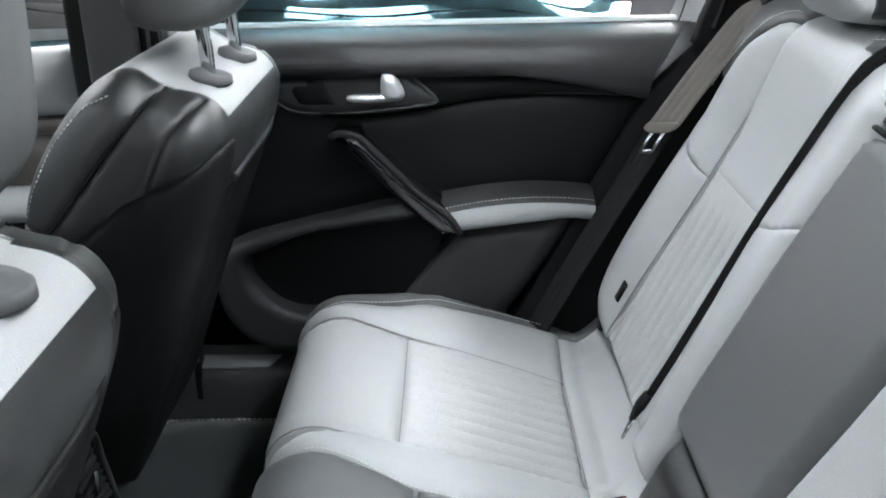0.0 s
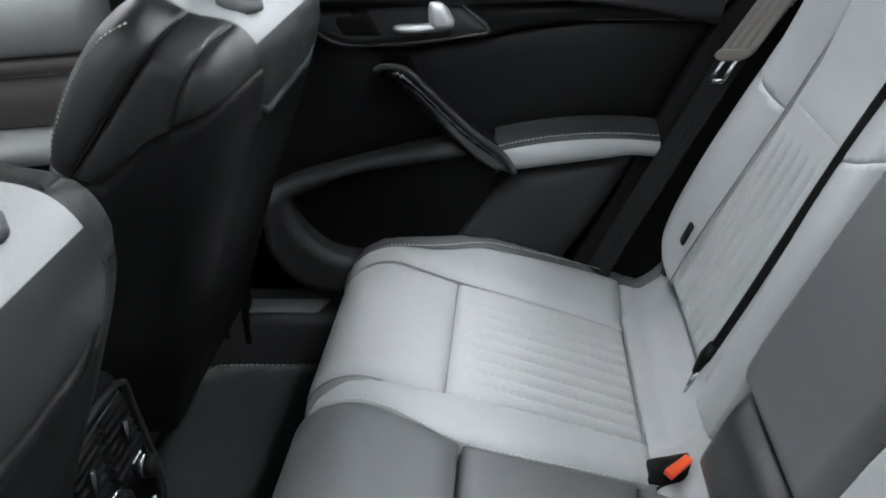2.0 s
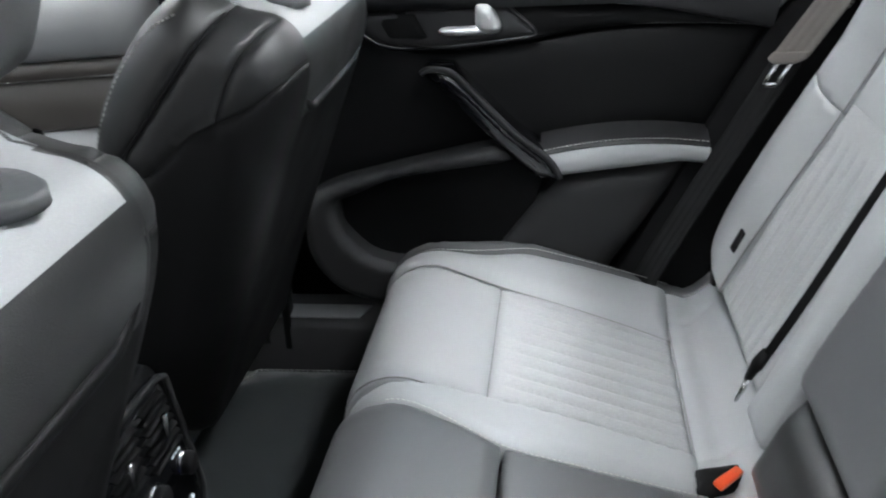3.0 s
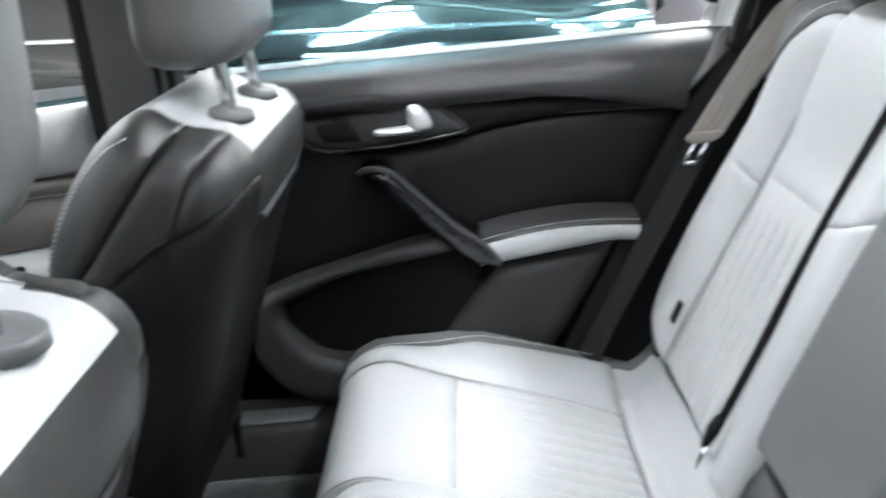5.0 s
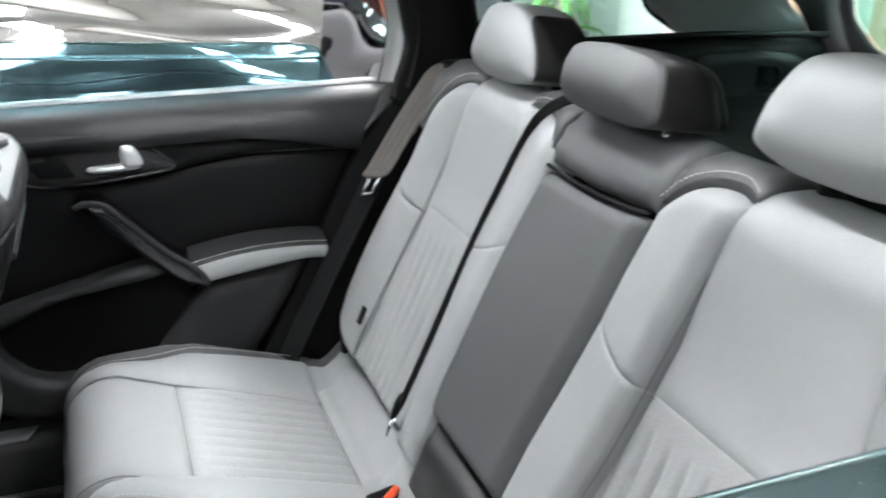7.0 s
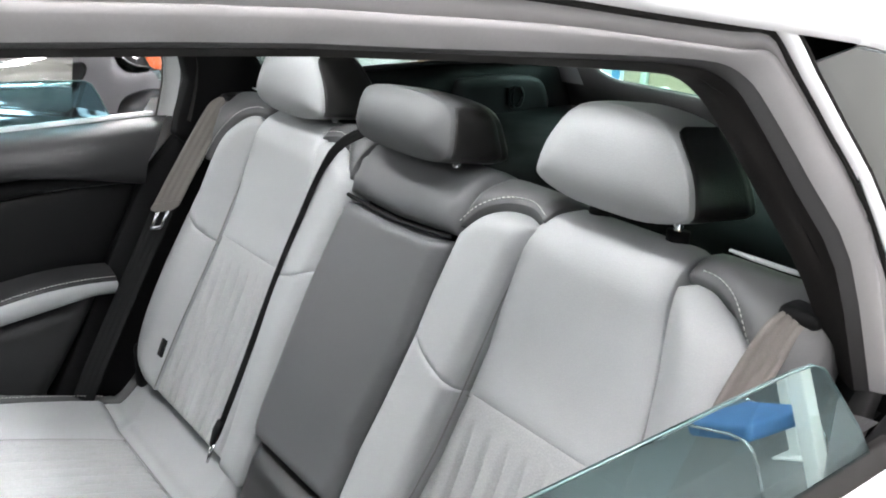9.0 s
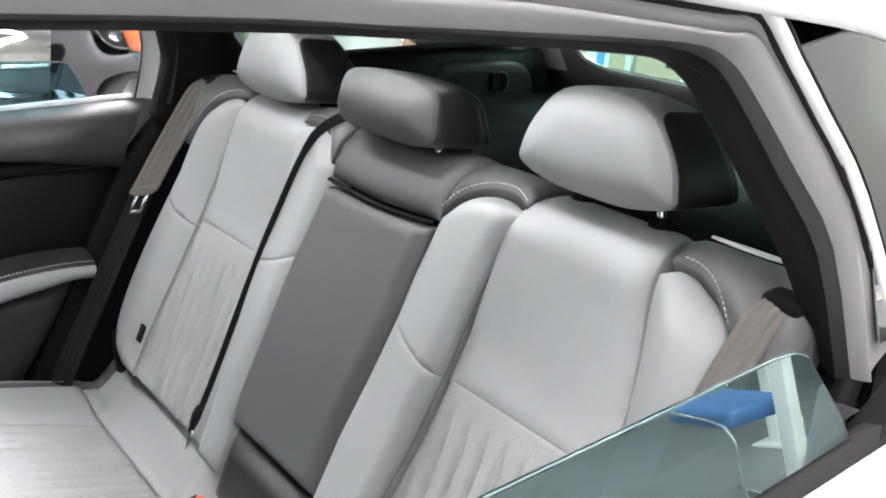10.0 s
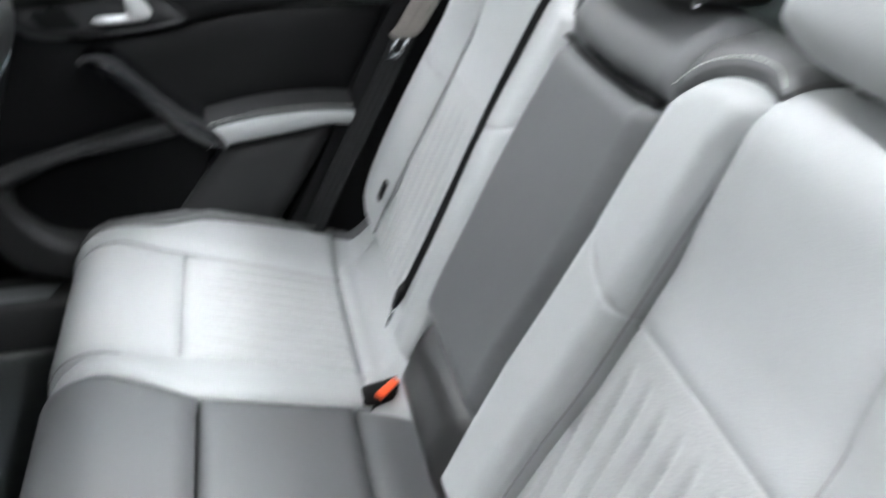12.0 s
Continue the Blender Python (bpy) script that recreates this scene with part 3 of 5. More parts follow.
# ---- belts ----
def seat_belt(s, aft=0.0, inset=0.0):
    ob = thing("seat_belt", "taupe webbing seat belt hanging with a chrome tongue", "seat belt", (-0.09 + aft, (0.67 - inset) * s, 0.54), "seat belts")
    across = (0.88, -0.46, 0.1) if s > 0 else (0.62, -0.72, 0.1)
    pts = smoothed([(0.238 + aft, (0.655 - inset) * s, 1.092), (0.212 + aft, (0.650 - inset) * s, 1.078), (0.163 + aft, (0.645 - inset) * s, 1.014), (0.121 + aft, (0.645 - inset) * s, 0.952), (0.083 + aft, (0.645 - inset) * s, 0.893)], False, 4)
    part("shoulder_webbing", strap(pts, across, 0.054 if s > 0 else 0.041, 0.0042), WEBBING, ob)
    part("belt_guide", box((0.222 + aft, (0.656 - inset) * s - 0.022, 1.080), (0.278 + aft, (0.656 - inset) * s + 0.022, 1.098), 0.008, 3), BLACK, ob, "black plastic belt guide")
    pts = smoothed([(0.086 + aft, (0.652 - inset) * s, 0.897), (0.052 + aft, (0.660 - inset) * s, 0.826), (-0.012 + aft, (0.668 - inset) * s, 0.700), (-0.090 + aft, (0.676 - inset) * s, 0.545), (-0.135 + aft, (0.680 - inset) * s, 0.440)], False, 4)
    # same belt as the shoulder run; its shade is put into a darker material
    part("lap_webbing", strap(pts, across, 0.047), WEBBLACK, ob, "lap webbing with shade in its dark colour")
    c = Vector((0.078 + aft, (0.634 - inset) * s, 0.896))
    w = Vector(across).normalized()
    dn = Vector((-0.46, 0.04 * s, -0.88)).normalized()
    grip = [c - w * 0.026 + dn * -0.007, c + w * 0.026 + dn * -0.007, c + w * 0.028 + dn * 0.005, c + w * 0.014 + dn * 0.014, c - w * 0.014 + dn * 0.014, c - w * 0.028 + dn * 0.005]
    nrm = w.cross(dn).normalized() * 0.010
    g = part("tongue_grip", slab([p - nrm / 2 for p in grip], nrm, 0.003), WEBBING, ob, "grey plastic tongue grip")
    a = c + dn * 0.012
    bar = nrm.normalized() * 0.003
    for k in (-1, 1):
        q = a + w * (0.0095 * k)
        part("tongue_bar", slab([q - w * 0.0032, q + w * 0.0032, q + w * 0.0032 + dn * 0.036, q - w * 0.0032 + dn * 0.036], bar, 0.0006), CHROME, g, "chrome tongue")
    q = a + dn * 0.033
    part("tongue_bar", slab([q - w * 0.0127, q + w * 0.0127, q + w * 0.010 + dn * 0.008, q - w * 0.010 + dn * 0.008], bar, 0.0006), CHROME, g, "chrome tongue")
    return ob


seat_belt(1)
seat_belt(-1, -0.006, 0.025)

mid_belt = thing("centre_seat_belt", "narrow dark centre belt lying down the backrest", "seat belt", back(0.2, -0.03, 0.03))
pts = [back(y, v, d) for y, v, d in smoothed([(0.158, 0.56, 0.034), (0.176, 0.515, 0.036), (0.200, 0.46, 0.038), (0.213, 0.37, 0.036), (0.221, 0.28, 0.034), (0.223, 0.18, 0.032), (0.224, 0.08, 0.030), (0.225, -0.02, 0.030)], False, 5)]
wid = [tuple(np.array((0.0, 1.0, 0.0)) * max(1 - k / 9, 0.10) + BACK_N * min(k / 9, 1.0)) for k in range(len(pts))]
part("webbing", strap(pts, wid, [0.036 - 0.025 * min(k / 10, 1) for k in range(len(pts))]), WEBBLACK, mid_belt)
part("mini_buckle", tube([back(0.225, 0.004, 0.032), back(0.226, -0.014, 0.033), back(0.227, -0.040, 0.032)], [0.010, 0.012, 0.007], 10, 0.6), BLACK, mid_belt, "small black clip")
part("steel_loop", tube([back(0.220, -0.036, 0.032), back(0.224, -0.070, 0.030), back(0.230, -0.036, 0.032)], 0.0022, 6), STEEL, mid_belt, "thin steel loop")

for s in (1, -1):
    buckle = thing("belt_buckle", "black belt buckle with orange-red release between the seat panels", "seat belt buckle", cush(0.19 * s, 0.33, 0.0), "belt buckles")
    rim = smoothed(mirror([(0.145, 0.266), (0.184, 0.262), (0.212, 0.300), (0.236, 0.342), (0.218, 0.354), (0.180, 0.325)], s), True, 4)
    part("pocket", pillow(rim, cush, 0.008, 0.008, 0.012, 0.012, 0.02), BLACK, buckle)
    part("release_button", slab([cush(s * y, r, 0.026) for y, r in ((0.140, 0.286), (0.150, 0.276), (0.194, 0.311), (0.185, 0.320))], tuple(CUSH_N * 0.008), 0.002), ORANGE, buckle, "orange-red release button")


# ---- far and near rear doors ----
def door_at(x, z, d=0.0):
    return (x, 0.745 - d, z)


def belt_z(x):
    return 1.038 + 0.01 * x


def under_z(x):
    return 0.9354 - 0.1683 * x - 0.1259 * x * x


def mid_z(x):
    return 0.926 - (0.55 if x < -0.10 else 0.25) * (x + 0.10) ** 2


far_door = thing("rear_door", "dark rear door card with gloss black pull and chrome handle", "car door", (-0.35, 0.80, 0.33))
xs = np.linspace(-0.76, 0.10, 30)
PROFILE = [(0.792, 0.004), (0.775, 0.002), (0.752, -0.004), (0.728, -0.022), (0.714, -0.048), (0.711, -0.072)]
rails = [[(x + max(x + 0.10, 0) / 0.2 * (0.064 - 0.086 * k / 5), y, belt_z(x) + dz) for x in xs] for k, (y, dz) in enumerate(PROFILE)]
rails.append([(x - max(x + 0.10, 0) / 0.2 * 0.030, 0.716, under_z(x) + 0.006) for x in xs])
rails.append([(x - max(x + 0.10, 0) / 0.2 * 0.034, 0.735, under_z(x)) for x in xs])
part("upper_ledge", loft(rails), LEDGE, far_door, "dark grey padded window ledge")
part("window_seal", loft([[(x, y, belt_z(x) + dz) for x in np.linspace(-0.74, 0.125, 12)] for y, dz in ((0.805, 0.006), (0.800, 0.012), (0.790, 0.012), (0.786, 0.004))]), WHITE, far_door, "bright window strip")
band = [(x, under_z(x)) for x in np.linspace(-0.76, 0.072, 14)] + [(x, mid_z(x)) for x in np.linspace(0.070, -0.300, 10)] + [(-0.353, 0.897), (-0.42, 0.890), (-0.49, 0.891), (-0.535, 0.920), (-0.565, 0.962), (-0.60, 0.974), (-0.76, 0.976)]
part("upper_panel", pillow(band, door_at, 0.014, 0.014, 0.022, lambda a, b: 0.004, 0.02), SOFT, far_door, "black soft upper panel")
part("stitching", stitches([door_at(x, mid_z(x) + 0.004, 0.018) for x in np.linspace(-0.12, 0.055, 20)]), MID, far_door)
bezel = smoothed([(-0.591, 0.952), (-0.552, 0.962), (-0.461, 0.970), (-0.349, 0.968), (-0.324, 0.951), (-0.291, 0.919), (-0.332, 0.910), (-0.463, 0.898), (-0.550, 0.906)], True, 3)
handle_bezel = part("handle_bezel", pillow(bezel, door_at, 0.009, 0.008, 0.010, 0.019, 0.025), TRIM, far_door, "dark grey handle surround")
part("bezel_rim", tube([door_at(x, z, 0.021) for x, z in bezel + bezel[:1]], 0.0032, 6), LEDGE, handle_bezel)
part("speaker_panel", pillow([(-0.557, 0.952), (-0.484, 0.961), (-0.469, 0.931), (-0.454, 0.910), (-0.534, 0.912)], door_at, 0.010, 0.004, 0.006, 0.0255, 0.006), SOFT, handle_bezel)
part("handle_cup", pillow([(-0.468, 0.962), (-0.357, 0.961), (-0.341, 0.931), (-0.359, 0.914), (-0.434, 0.910), (-0.455, 0.931)], door_at, 0.008, -0.012, 0.012, 0.0292, 0.004), BLACK, handle_bezel, "black handle recess")
grip = part("door_handle", pillow(smoothed([(-0.443, 0.932), (-0.400, 0.934), (-0.357, 0.937), (-0.349, 0.930), (-0.360, 0.922), (-0.436, 0.920)], True, 3), door_at, 0.004, 0.006, 0.006, 0.034, 0.014), SILVER, far_door, "satin chrome door handle")
part("handle_paddle", pillow(smoothed([(-0.386, 0.964), (-0.378, 0.969), (-0.362, 0.965), (-0.347, 0.938), (-0.353, 0.926), (-0.384, 0.930)], True, 3), door_at, 0.005, 0.008, 0.010, 0.039, 0.016), SILVER, grip)

centre = [(x, mid_z(x) - 0.002) for x in np.linspace(-0.30, 0.068, 8)] + [(-0.010, 0.766), (-0.016, 0.752), (-0.28, 0.735), (-0.42, 0.715), (-0.62, 0.665), (-0.72, 0.63), (-0.74, 0.965), (-0.60, 0.971), (-0.568, 0.959), (-0.538, 0.917), (-0.49, 0.888), (-0.42, 0.887), (-0.353, 0.894)]
part("centre_panel", pillow(centre, door_at, 0.018, 0.010, 0.05, lambda a, b: -0.008, 0.02,
                            grooves=[[(-0.73, 0.862), (-0.60, 0.868), (-0.50, 0.872)]], gdepth=0.003), SOFT, far_door, "black leatherette centre panel")
# armrest: dark top, pale face
ax = np.linspace(-0.285, -0.014, 18)


def arm_top(x):
    return 0.767 - (0.75 if x < -0.12 else 0.85) * (x + 0.12) ** 2


def arm_edge(x):
    return 0.746 - 0.70 * (x + 0.11) ** 2


def arm_low(x):
    return min(0.690 + 0.125 * (x + 0.252), arm_edge(x) - 0.03)


rails = [[(x, 0.752, arm_top(x)) for x in ax], [(x, 0.735, arm_top(x) - 0.001) for x in ax], [(x, 0.705, arm_edge(x) + 0.010) for x in ax], [(x, 0.692, arm_edge(x) + 0.006) for x in ax], [(x, 0.689, arm_edge(x)) for x in ax]]
part("armrest_top", loft(rails), TRIM, far_door, "dark grey armrest top")
rails = [[(x, 0.688, arm_edge(x) - 0.001) for x in ax], [(x, 0.684, arm_edge(x) * 0.75 + arm_low(x) * 0.25) for x in ax], [(x, 0.686, arm_low(x) + 0.010) for x in ax], [(x, 0.694, arm_low(x)) for x in ax], [(x, 0.75, arm_low(x) - 0.003) for x in ax]]
part("armrest_face", loft(rails), LIGHT, far_door, "pale grey leather armrest face")
part("stitching", stitches([(x, 0.6905, arm_edge(x) + 0.008) for x in ax]), THREAD, far_door, "pale stitching")
# diagonal pull
pull = part("grab_handle", pillow([(-0.476, 0.868), (-0.466, 0.876), (-0.427, 0.873), (-0.400, 0.849), (-0.329, 0.773), (-0.270, 0.726), (-0.249, 0.686), (-0.292, 0.691), (-0.322, 0.713), (-0.366, 0.759), (-0.412, 0.805), (-0.450, 0.845)], door_at, 0.008, 0.010, 0.014, 0.060, 0.070), GLOSSBLACK, far_door, "gloss black diagonal grab handle")
part("grab_rim", tube([door_at(x, z, 0.068) for x, z in smoothed([(-0.474, 0.868), (-0.460, 0.875), (-0.427, 0.870), (-0.400, 0.846), (-0.329, 0.771), (-0.272, 0.724), (-0.252, 0.690)], False, 4)], 0.0055, 8), TRIM, pull, "satin grey rim")
# lower sweep, pocket and rear lower panel
sweep = smoothed([(-0.692, 0.640), (-0.645, 0.669), (-0.57, 0.690), (-0.472, 0.714), (-0.358, 0.737), (-0.331, 0.712), (-0.42, 0.697), (-0.532, 0.679), (-0.613, 0.647), (-0.644, 0.630), (-0.638, 0.590), (-0.611, 0.554), (-0.583, 0.532), (-0.54, 0.520), (-0.463, 0.522), (-0.40, 0.515), (-0.40, 0.440), (-0.50, 0.432), (-0.58, 0.438), (-0.632, 0.455), (-0.667, 0.480), (-0.696, 0.526), (-0.702, 0.577)], True, 3)
part("pocket_rim", pillow(sweep, door_at, 0.010, 0.016, 0.016, 0.036, 0.06), TRIM, far_door, "dark grey swept pocket rim")
part("pocket_recess", pillow([(-0.64, 0.635), (-0.335, 0.722), (-0.28, 0.67), (-0.34, 0.49), (-0.58, 0.49), (-0.64, 0.55)], door_at, 0.03, -0.004, 0.02, 0.004, 0.01), BLACK, far_door)
part("lower_panel", pillow([(-0.257, 0.672), (-0.046, 0.704), (-0.085, 0.632), (-0.134, 0.555), (-0.162, 0.518), (-0.205, 0.40), (-0.48, 0.37), (-0.42, 0.45), (-0.348, 0.558), (-0.29, 0.632)], door_at, 0.016, 0.016, 0.03, 0.016, 0.05), TRIM, far_door, "dark grey lower door panel")
part("door_base", slab([(-0.76, 0.762, 0.36), (-0.20, 0.762, 0.34), (-0.16, 0.762, 0.48), (-0.06, 0.762, 0.66), (-0.005, 0.762, 0.77), (0.085, 0.762, 0.94), (0.10, 0.762, 1.02), (-0.76, 0.762, 1.0)], (0, 0.06, 0)), BLACK, far_door)


def rail(points, y, s):
    return [(x, lean(y, s, z) * s, z) for x, z in points]


A = [(-1.02, 1.340), (-0.80, 1.352), (-0.536, 1.358), (-0.472, 1.357), (-0.39, 1.354), (-0.28, 1.349), (-0.184, 1.344), (-0.124, 1.335), (-0.077, 1.304), (0.017, 1.219), (0.129, 1.113), (0.205, 1.022)]
B = [(-1.02, 1.352), (-0.80, 1.362), (-0.544, 1.365), (-0.487, 1.365), (-0.414, 1.362), (-0.315, 1.358), (-0.203, 1.353), (-0.157, 1.346), (-0.110, 1.318), (-0.018, 1.233), (0.089, 1.129), (0.158, 1.024)]
C = [(-1.02, 1.356), (-0.80, 1.367), (-0.548, 1.370), (-0.494, 1.369), (-0.424, 1.367), (-0.33, 1.364), (-0.214, 1.358), (-0.156, 1.350), (-0.112, 1.321), (-0.014, 1.237), (0.089, 1.139), (0.150, 1.030)]
D = [(-1.02, 1.364), (-0.80, 1.377), (-0.555, 1.380), (-0.507, 1.380), (-0.444, 1.380), (-0.361, 1.377), (-0.243, 1.369), (-0.169, 1.362), (-0.115, 1.316), (-0.045, 1.253), (0.032, 1.181), (0.106, 1.045)]
E = [(-1.02, 1.369), (-0.80, 1.383), (-0.557, 1.387), (-0.511, 1.387), (-0.451, 1.387), (-0.371, 1.385), (-0.258, 1.379), (-0.166, 1.373), (-0.110, 1.328), (-0.041, 1.271), (0.031, 1.203), (0.111, 1.045)]
F = [(x + 0.003 * i / 11, z + 0.003) for i, (x, z) in enumerate(E)]
# the near rails are placed from pixel positions, to fit the camera's view
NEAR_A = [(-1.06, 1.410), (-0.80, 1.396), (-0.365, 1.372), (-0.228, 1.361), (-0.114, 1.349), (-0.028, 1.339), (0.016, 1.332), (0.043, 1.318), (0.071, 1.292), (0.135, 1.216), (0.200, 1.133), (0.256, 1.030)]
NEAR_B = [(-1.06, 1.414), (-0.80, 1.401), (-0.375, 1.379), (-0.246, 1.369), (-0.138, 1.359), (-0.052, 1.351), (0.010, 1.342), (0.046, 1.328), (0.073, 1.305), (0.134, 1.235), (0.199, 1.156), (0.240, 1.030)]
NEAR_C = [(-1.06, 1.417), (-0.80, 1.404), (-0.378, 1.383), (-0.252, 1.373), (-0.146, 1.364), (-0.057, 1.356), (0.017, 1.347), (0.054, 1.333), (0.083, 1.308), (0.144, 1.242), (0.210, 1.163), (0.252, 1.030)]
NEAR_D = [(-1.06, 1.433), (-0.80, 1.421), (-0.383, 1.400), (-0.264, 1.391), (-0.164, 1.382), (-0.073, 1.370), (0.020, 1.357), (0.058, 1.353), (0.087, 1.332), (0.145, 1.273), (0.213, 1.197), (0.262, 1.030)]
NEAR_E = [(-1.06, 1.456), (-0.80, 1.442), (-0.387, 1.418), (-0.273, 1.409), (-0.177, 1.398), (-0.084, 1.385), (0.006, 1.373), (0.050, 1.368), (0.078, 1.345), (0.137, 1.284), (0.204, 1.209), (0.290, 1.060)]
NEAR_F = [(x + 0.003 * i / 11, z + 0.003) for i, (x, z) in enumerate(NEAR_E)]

SET_BACK = [0] * 7 + [0.045, 0.085, 0.092, 0.056, -0.030]
FAR = [[(x + k, z) for (x, z), k in zip(R, SET_BACK)] for R in (A, B, C, D, E, F)]
for R, k in zip(FAR, (0.036, 0.031, 0.027, 0, 0, 0)):
    # the rear edge of the far opening is set back to fit the camera's view
    R[8:] = [(0.030 + k, R[8][1]), (0.122 + k, 1.252), (0.151 + k, 1.150), (0.128 + k, 1.043)]


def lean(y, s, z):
    """The depth of a layer of the frame on either side of the car; near depths are set to fit the camera's view."""
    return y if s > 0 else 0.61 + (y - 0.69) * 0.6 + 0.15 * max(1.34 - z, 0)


def window_surround(door, s, grey, share, rails):
    """The upper frame of a rear door: rubber seal, dark reveal, painted band and outer rubber."""
    A, B, C, D, E, F = rails
    f = lambda pts: smoothed(pts, False, 3)
    part("inner_seal", loft([rail(f(A), 0.690, s), rail(f(A), 0.700, s), rail(f([((a + b) / 2, (c + d) / 2 - 0.002) for (a, c), (b, d) in zip(A, B)]), 0.722, s), rail(f(B), 0.735, s), rail(f(B), 0.742, s)]), RUBBER, door, "black rubber seal")
    part("dark_reveal", loft([rail(f(B), 0.740, s), rail(f([((a + 2 * b) / 3, (c + 2 * d) / 3) for (a, c), (b, d) in zip(B, C)]), 0.752, s), rail(f(C), 0.754, s), rail(f([(x, z + 0.002) for x, z in C]), 0.757, s)]), DARKFRAME, door, "dark inner reveal")
    mid1 = [((2 * a + b) / 3, (2 * c + d) / 3) for (a, c), (b, d) in zip(C, D)]
    mid2 = [((a + 3 * b) / 4, (c + 3 * d) / 4) for (a, c), (b, d) in zip(C, D)]
    part("painted_band", loft([rail(f(C), 0.756, s), rail(f(mid1), 0.770, s), rail(f(mid2), 0.779, s), rail(f(D), 0.782, s), rail(f([(x + 0.001, z + 0.001) for x, z in D]), 0.778, s)]), grey, door, "satin grey window frame")
    split = [(a * (1 - share) + b * share, c * (1 - share) + d * share) for (a, c), (b, d) in zip(D, E)]
    if share:
        part("outer_band", loft([rail(f(D), 0.773, s), rail(f([(0.5 * a + 0.5 * b, 0.5 * c + 0.5 * d) for (a, c), (b, d) in zip(D, split)]), 0.7765, s), rail(f(split), 0.784, s), rail(f(split), 0.780, s)]), grey, door, "satin grey outer frame")
    part("outer_rubber", loft([rail(f(split), 0.780, s), rail(f([((a + b) / 2, (c + d) / 2) for (a, c), (b, d) in zip(split, E)]), 0.784, s), rail(f(E), 0.790, s), rail(f(F), 0.786, s)]), RUBBER, door, "black outer rubber")


window_surround(far_door, 1, BODYGREY, 0, FAR)
part("window_glass", slab([(-0.74, 0.797, 0.99), (0.060, 0.797, 0.99), (0.038, 0.797, 1.048), (0.021, 0.797, 1.090), (0.008, 0.797, 1.115), (-0.004, 0.797, 1.122), (-0.06, 0.797, 1.127), (-0.74, 0.797, 1.158)], (0, 0.004, 0)), GLASS, far_door, "half-lowered green tinted window", False)

near_door = thing("rear_door", "white rear door with its window half lowered", "car door", (-0.35, -0.80, 0.33))
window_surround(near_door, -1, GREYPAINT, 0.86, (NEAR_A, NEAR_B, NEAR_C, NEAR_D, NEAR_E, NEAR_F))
NEAR_PANE = [(0.132, 1.058), (0.100, 1.100), (0.086, 1.118), (0.070, 1.125), (0.040, 1.127), (-0.74, 1.119)]
part("window_glass", slab([(x, -0.735 - (1.122 - z) * 0.2126, z) for x, z in [(-0.74, 0.99), (0.170, 0.99)] + NEAR_PANE], (0, 0.004, 0.001)), NEARGLASS, near_door, "half-lowered green tinted window", False)
part("glass_edge", tube([(x, -0.733 - (1.122 - z) * 0.2126, z) for x, z in NEAR_PANE], 0.0011, 8), RIM, near_door)
part("glass_edge", tube([(-0.74, 0.799, 1.158), (-0.06, 0.799, 1.127), (-0.004, 0.799, 1.122), (0.008, 0.799, 1.115), (0.021, 0.799, 1.090), (0.038, 0.799, 1.048)], 0.0016, 6), RIM, far_door)
rails = [[(x, 0.058 - y, belt_z(x) + dz - 0.012) for x in np.linspace(-0.76, 0.20, 24)] for y, dz in PROFILE]
part("upper_ledge", loft(rails + [[(x, -0.662, under_z(x)) for x in np.linspace(-0.76, 0.20, 24)]]), LEDGE, near_door, "dark grey padded window ledge")
part("belt_seal", loft([[(x, -y, belt_z(x) + dz) for x in np.linspace(-0.76, 0.27, 12)] for y, dz in ((0.742, -0.020), (0.744, -0.010), (0.758, -0.008), (0.768, -0.018))]), RUBBER, near_door, "black belt seal")
part("door_card", slab([(-0.76, -0.745, 0.36), (-0.20, -0.745, 0.34), (-0.07, -0.745, 0.64), (0.09, -0.745, 0.93), (0.10, -0.745, 0.965), (-0.76, -0.745, 0.965)], (0, -0.02, 0)), SOFT, near_door)
SKIN = [(0.822, 0.004), (0.836, -0.012), (0.864, -0.07), (0.893, -0.16), (0.905, -0.30), (0.905, -0.55), (0.885, -0.74)]
for door, s in ((near_door, -1), (far_door, 1)):
    part("outer_skin", loft([[(x, (y if s > 0 else y - 0.056 * max(1 + dz / 0.3, 0)) * s, belt_z(x) + dz - (0.022 if dz > -0.1 and s < 0 else 0)) for x in np.linspace(-0.78, 0.13 if s > 0 else 0.28, 16)] for y, dz in SKIN]), WHITE, door, "white painted outer skin")


# ---- body shell ----
def set_off(points, d):
    """A line moved outwards by d."""
    p = np.array(points)
    t = np.gradient(p, axis=0)
    n = np.stack([-t[:, 1], t[:, 0]], 1) / np.linalg.norm(t, axis=1)[:, None]
    return [tuple(q) for q in p + n * d]


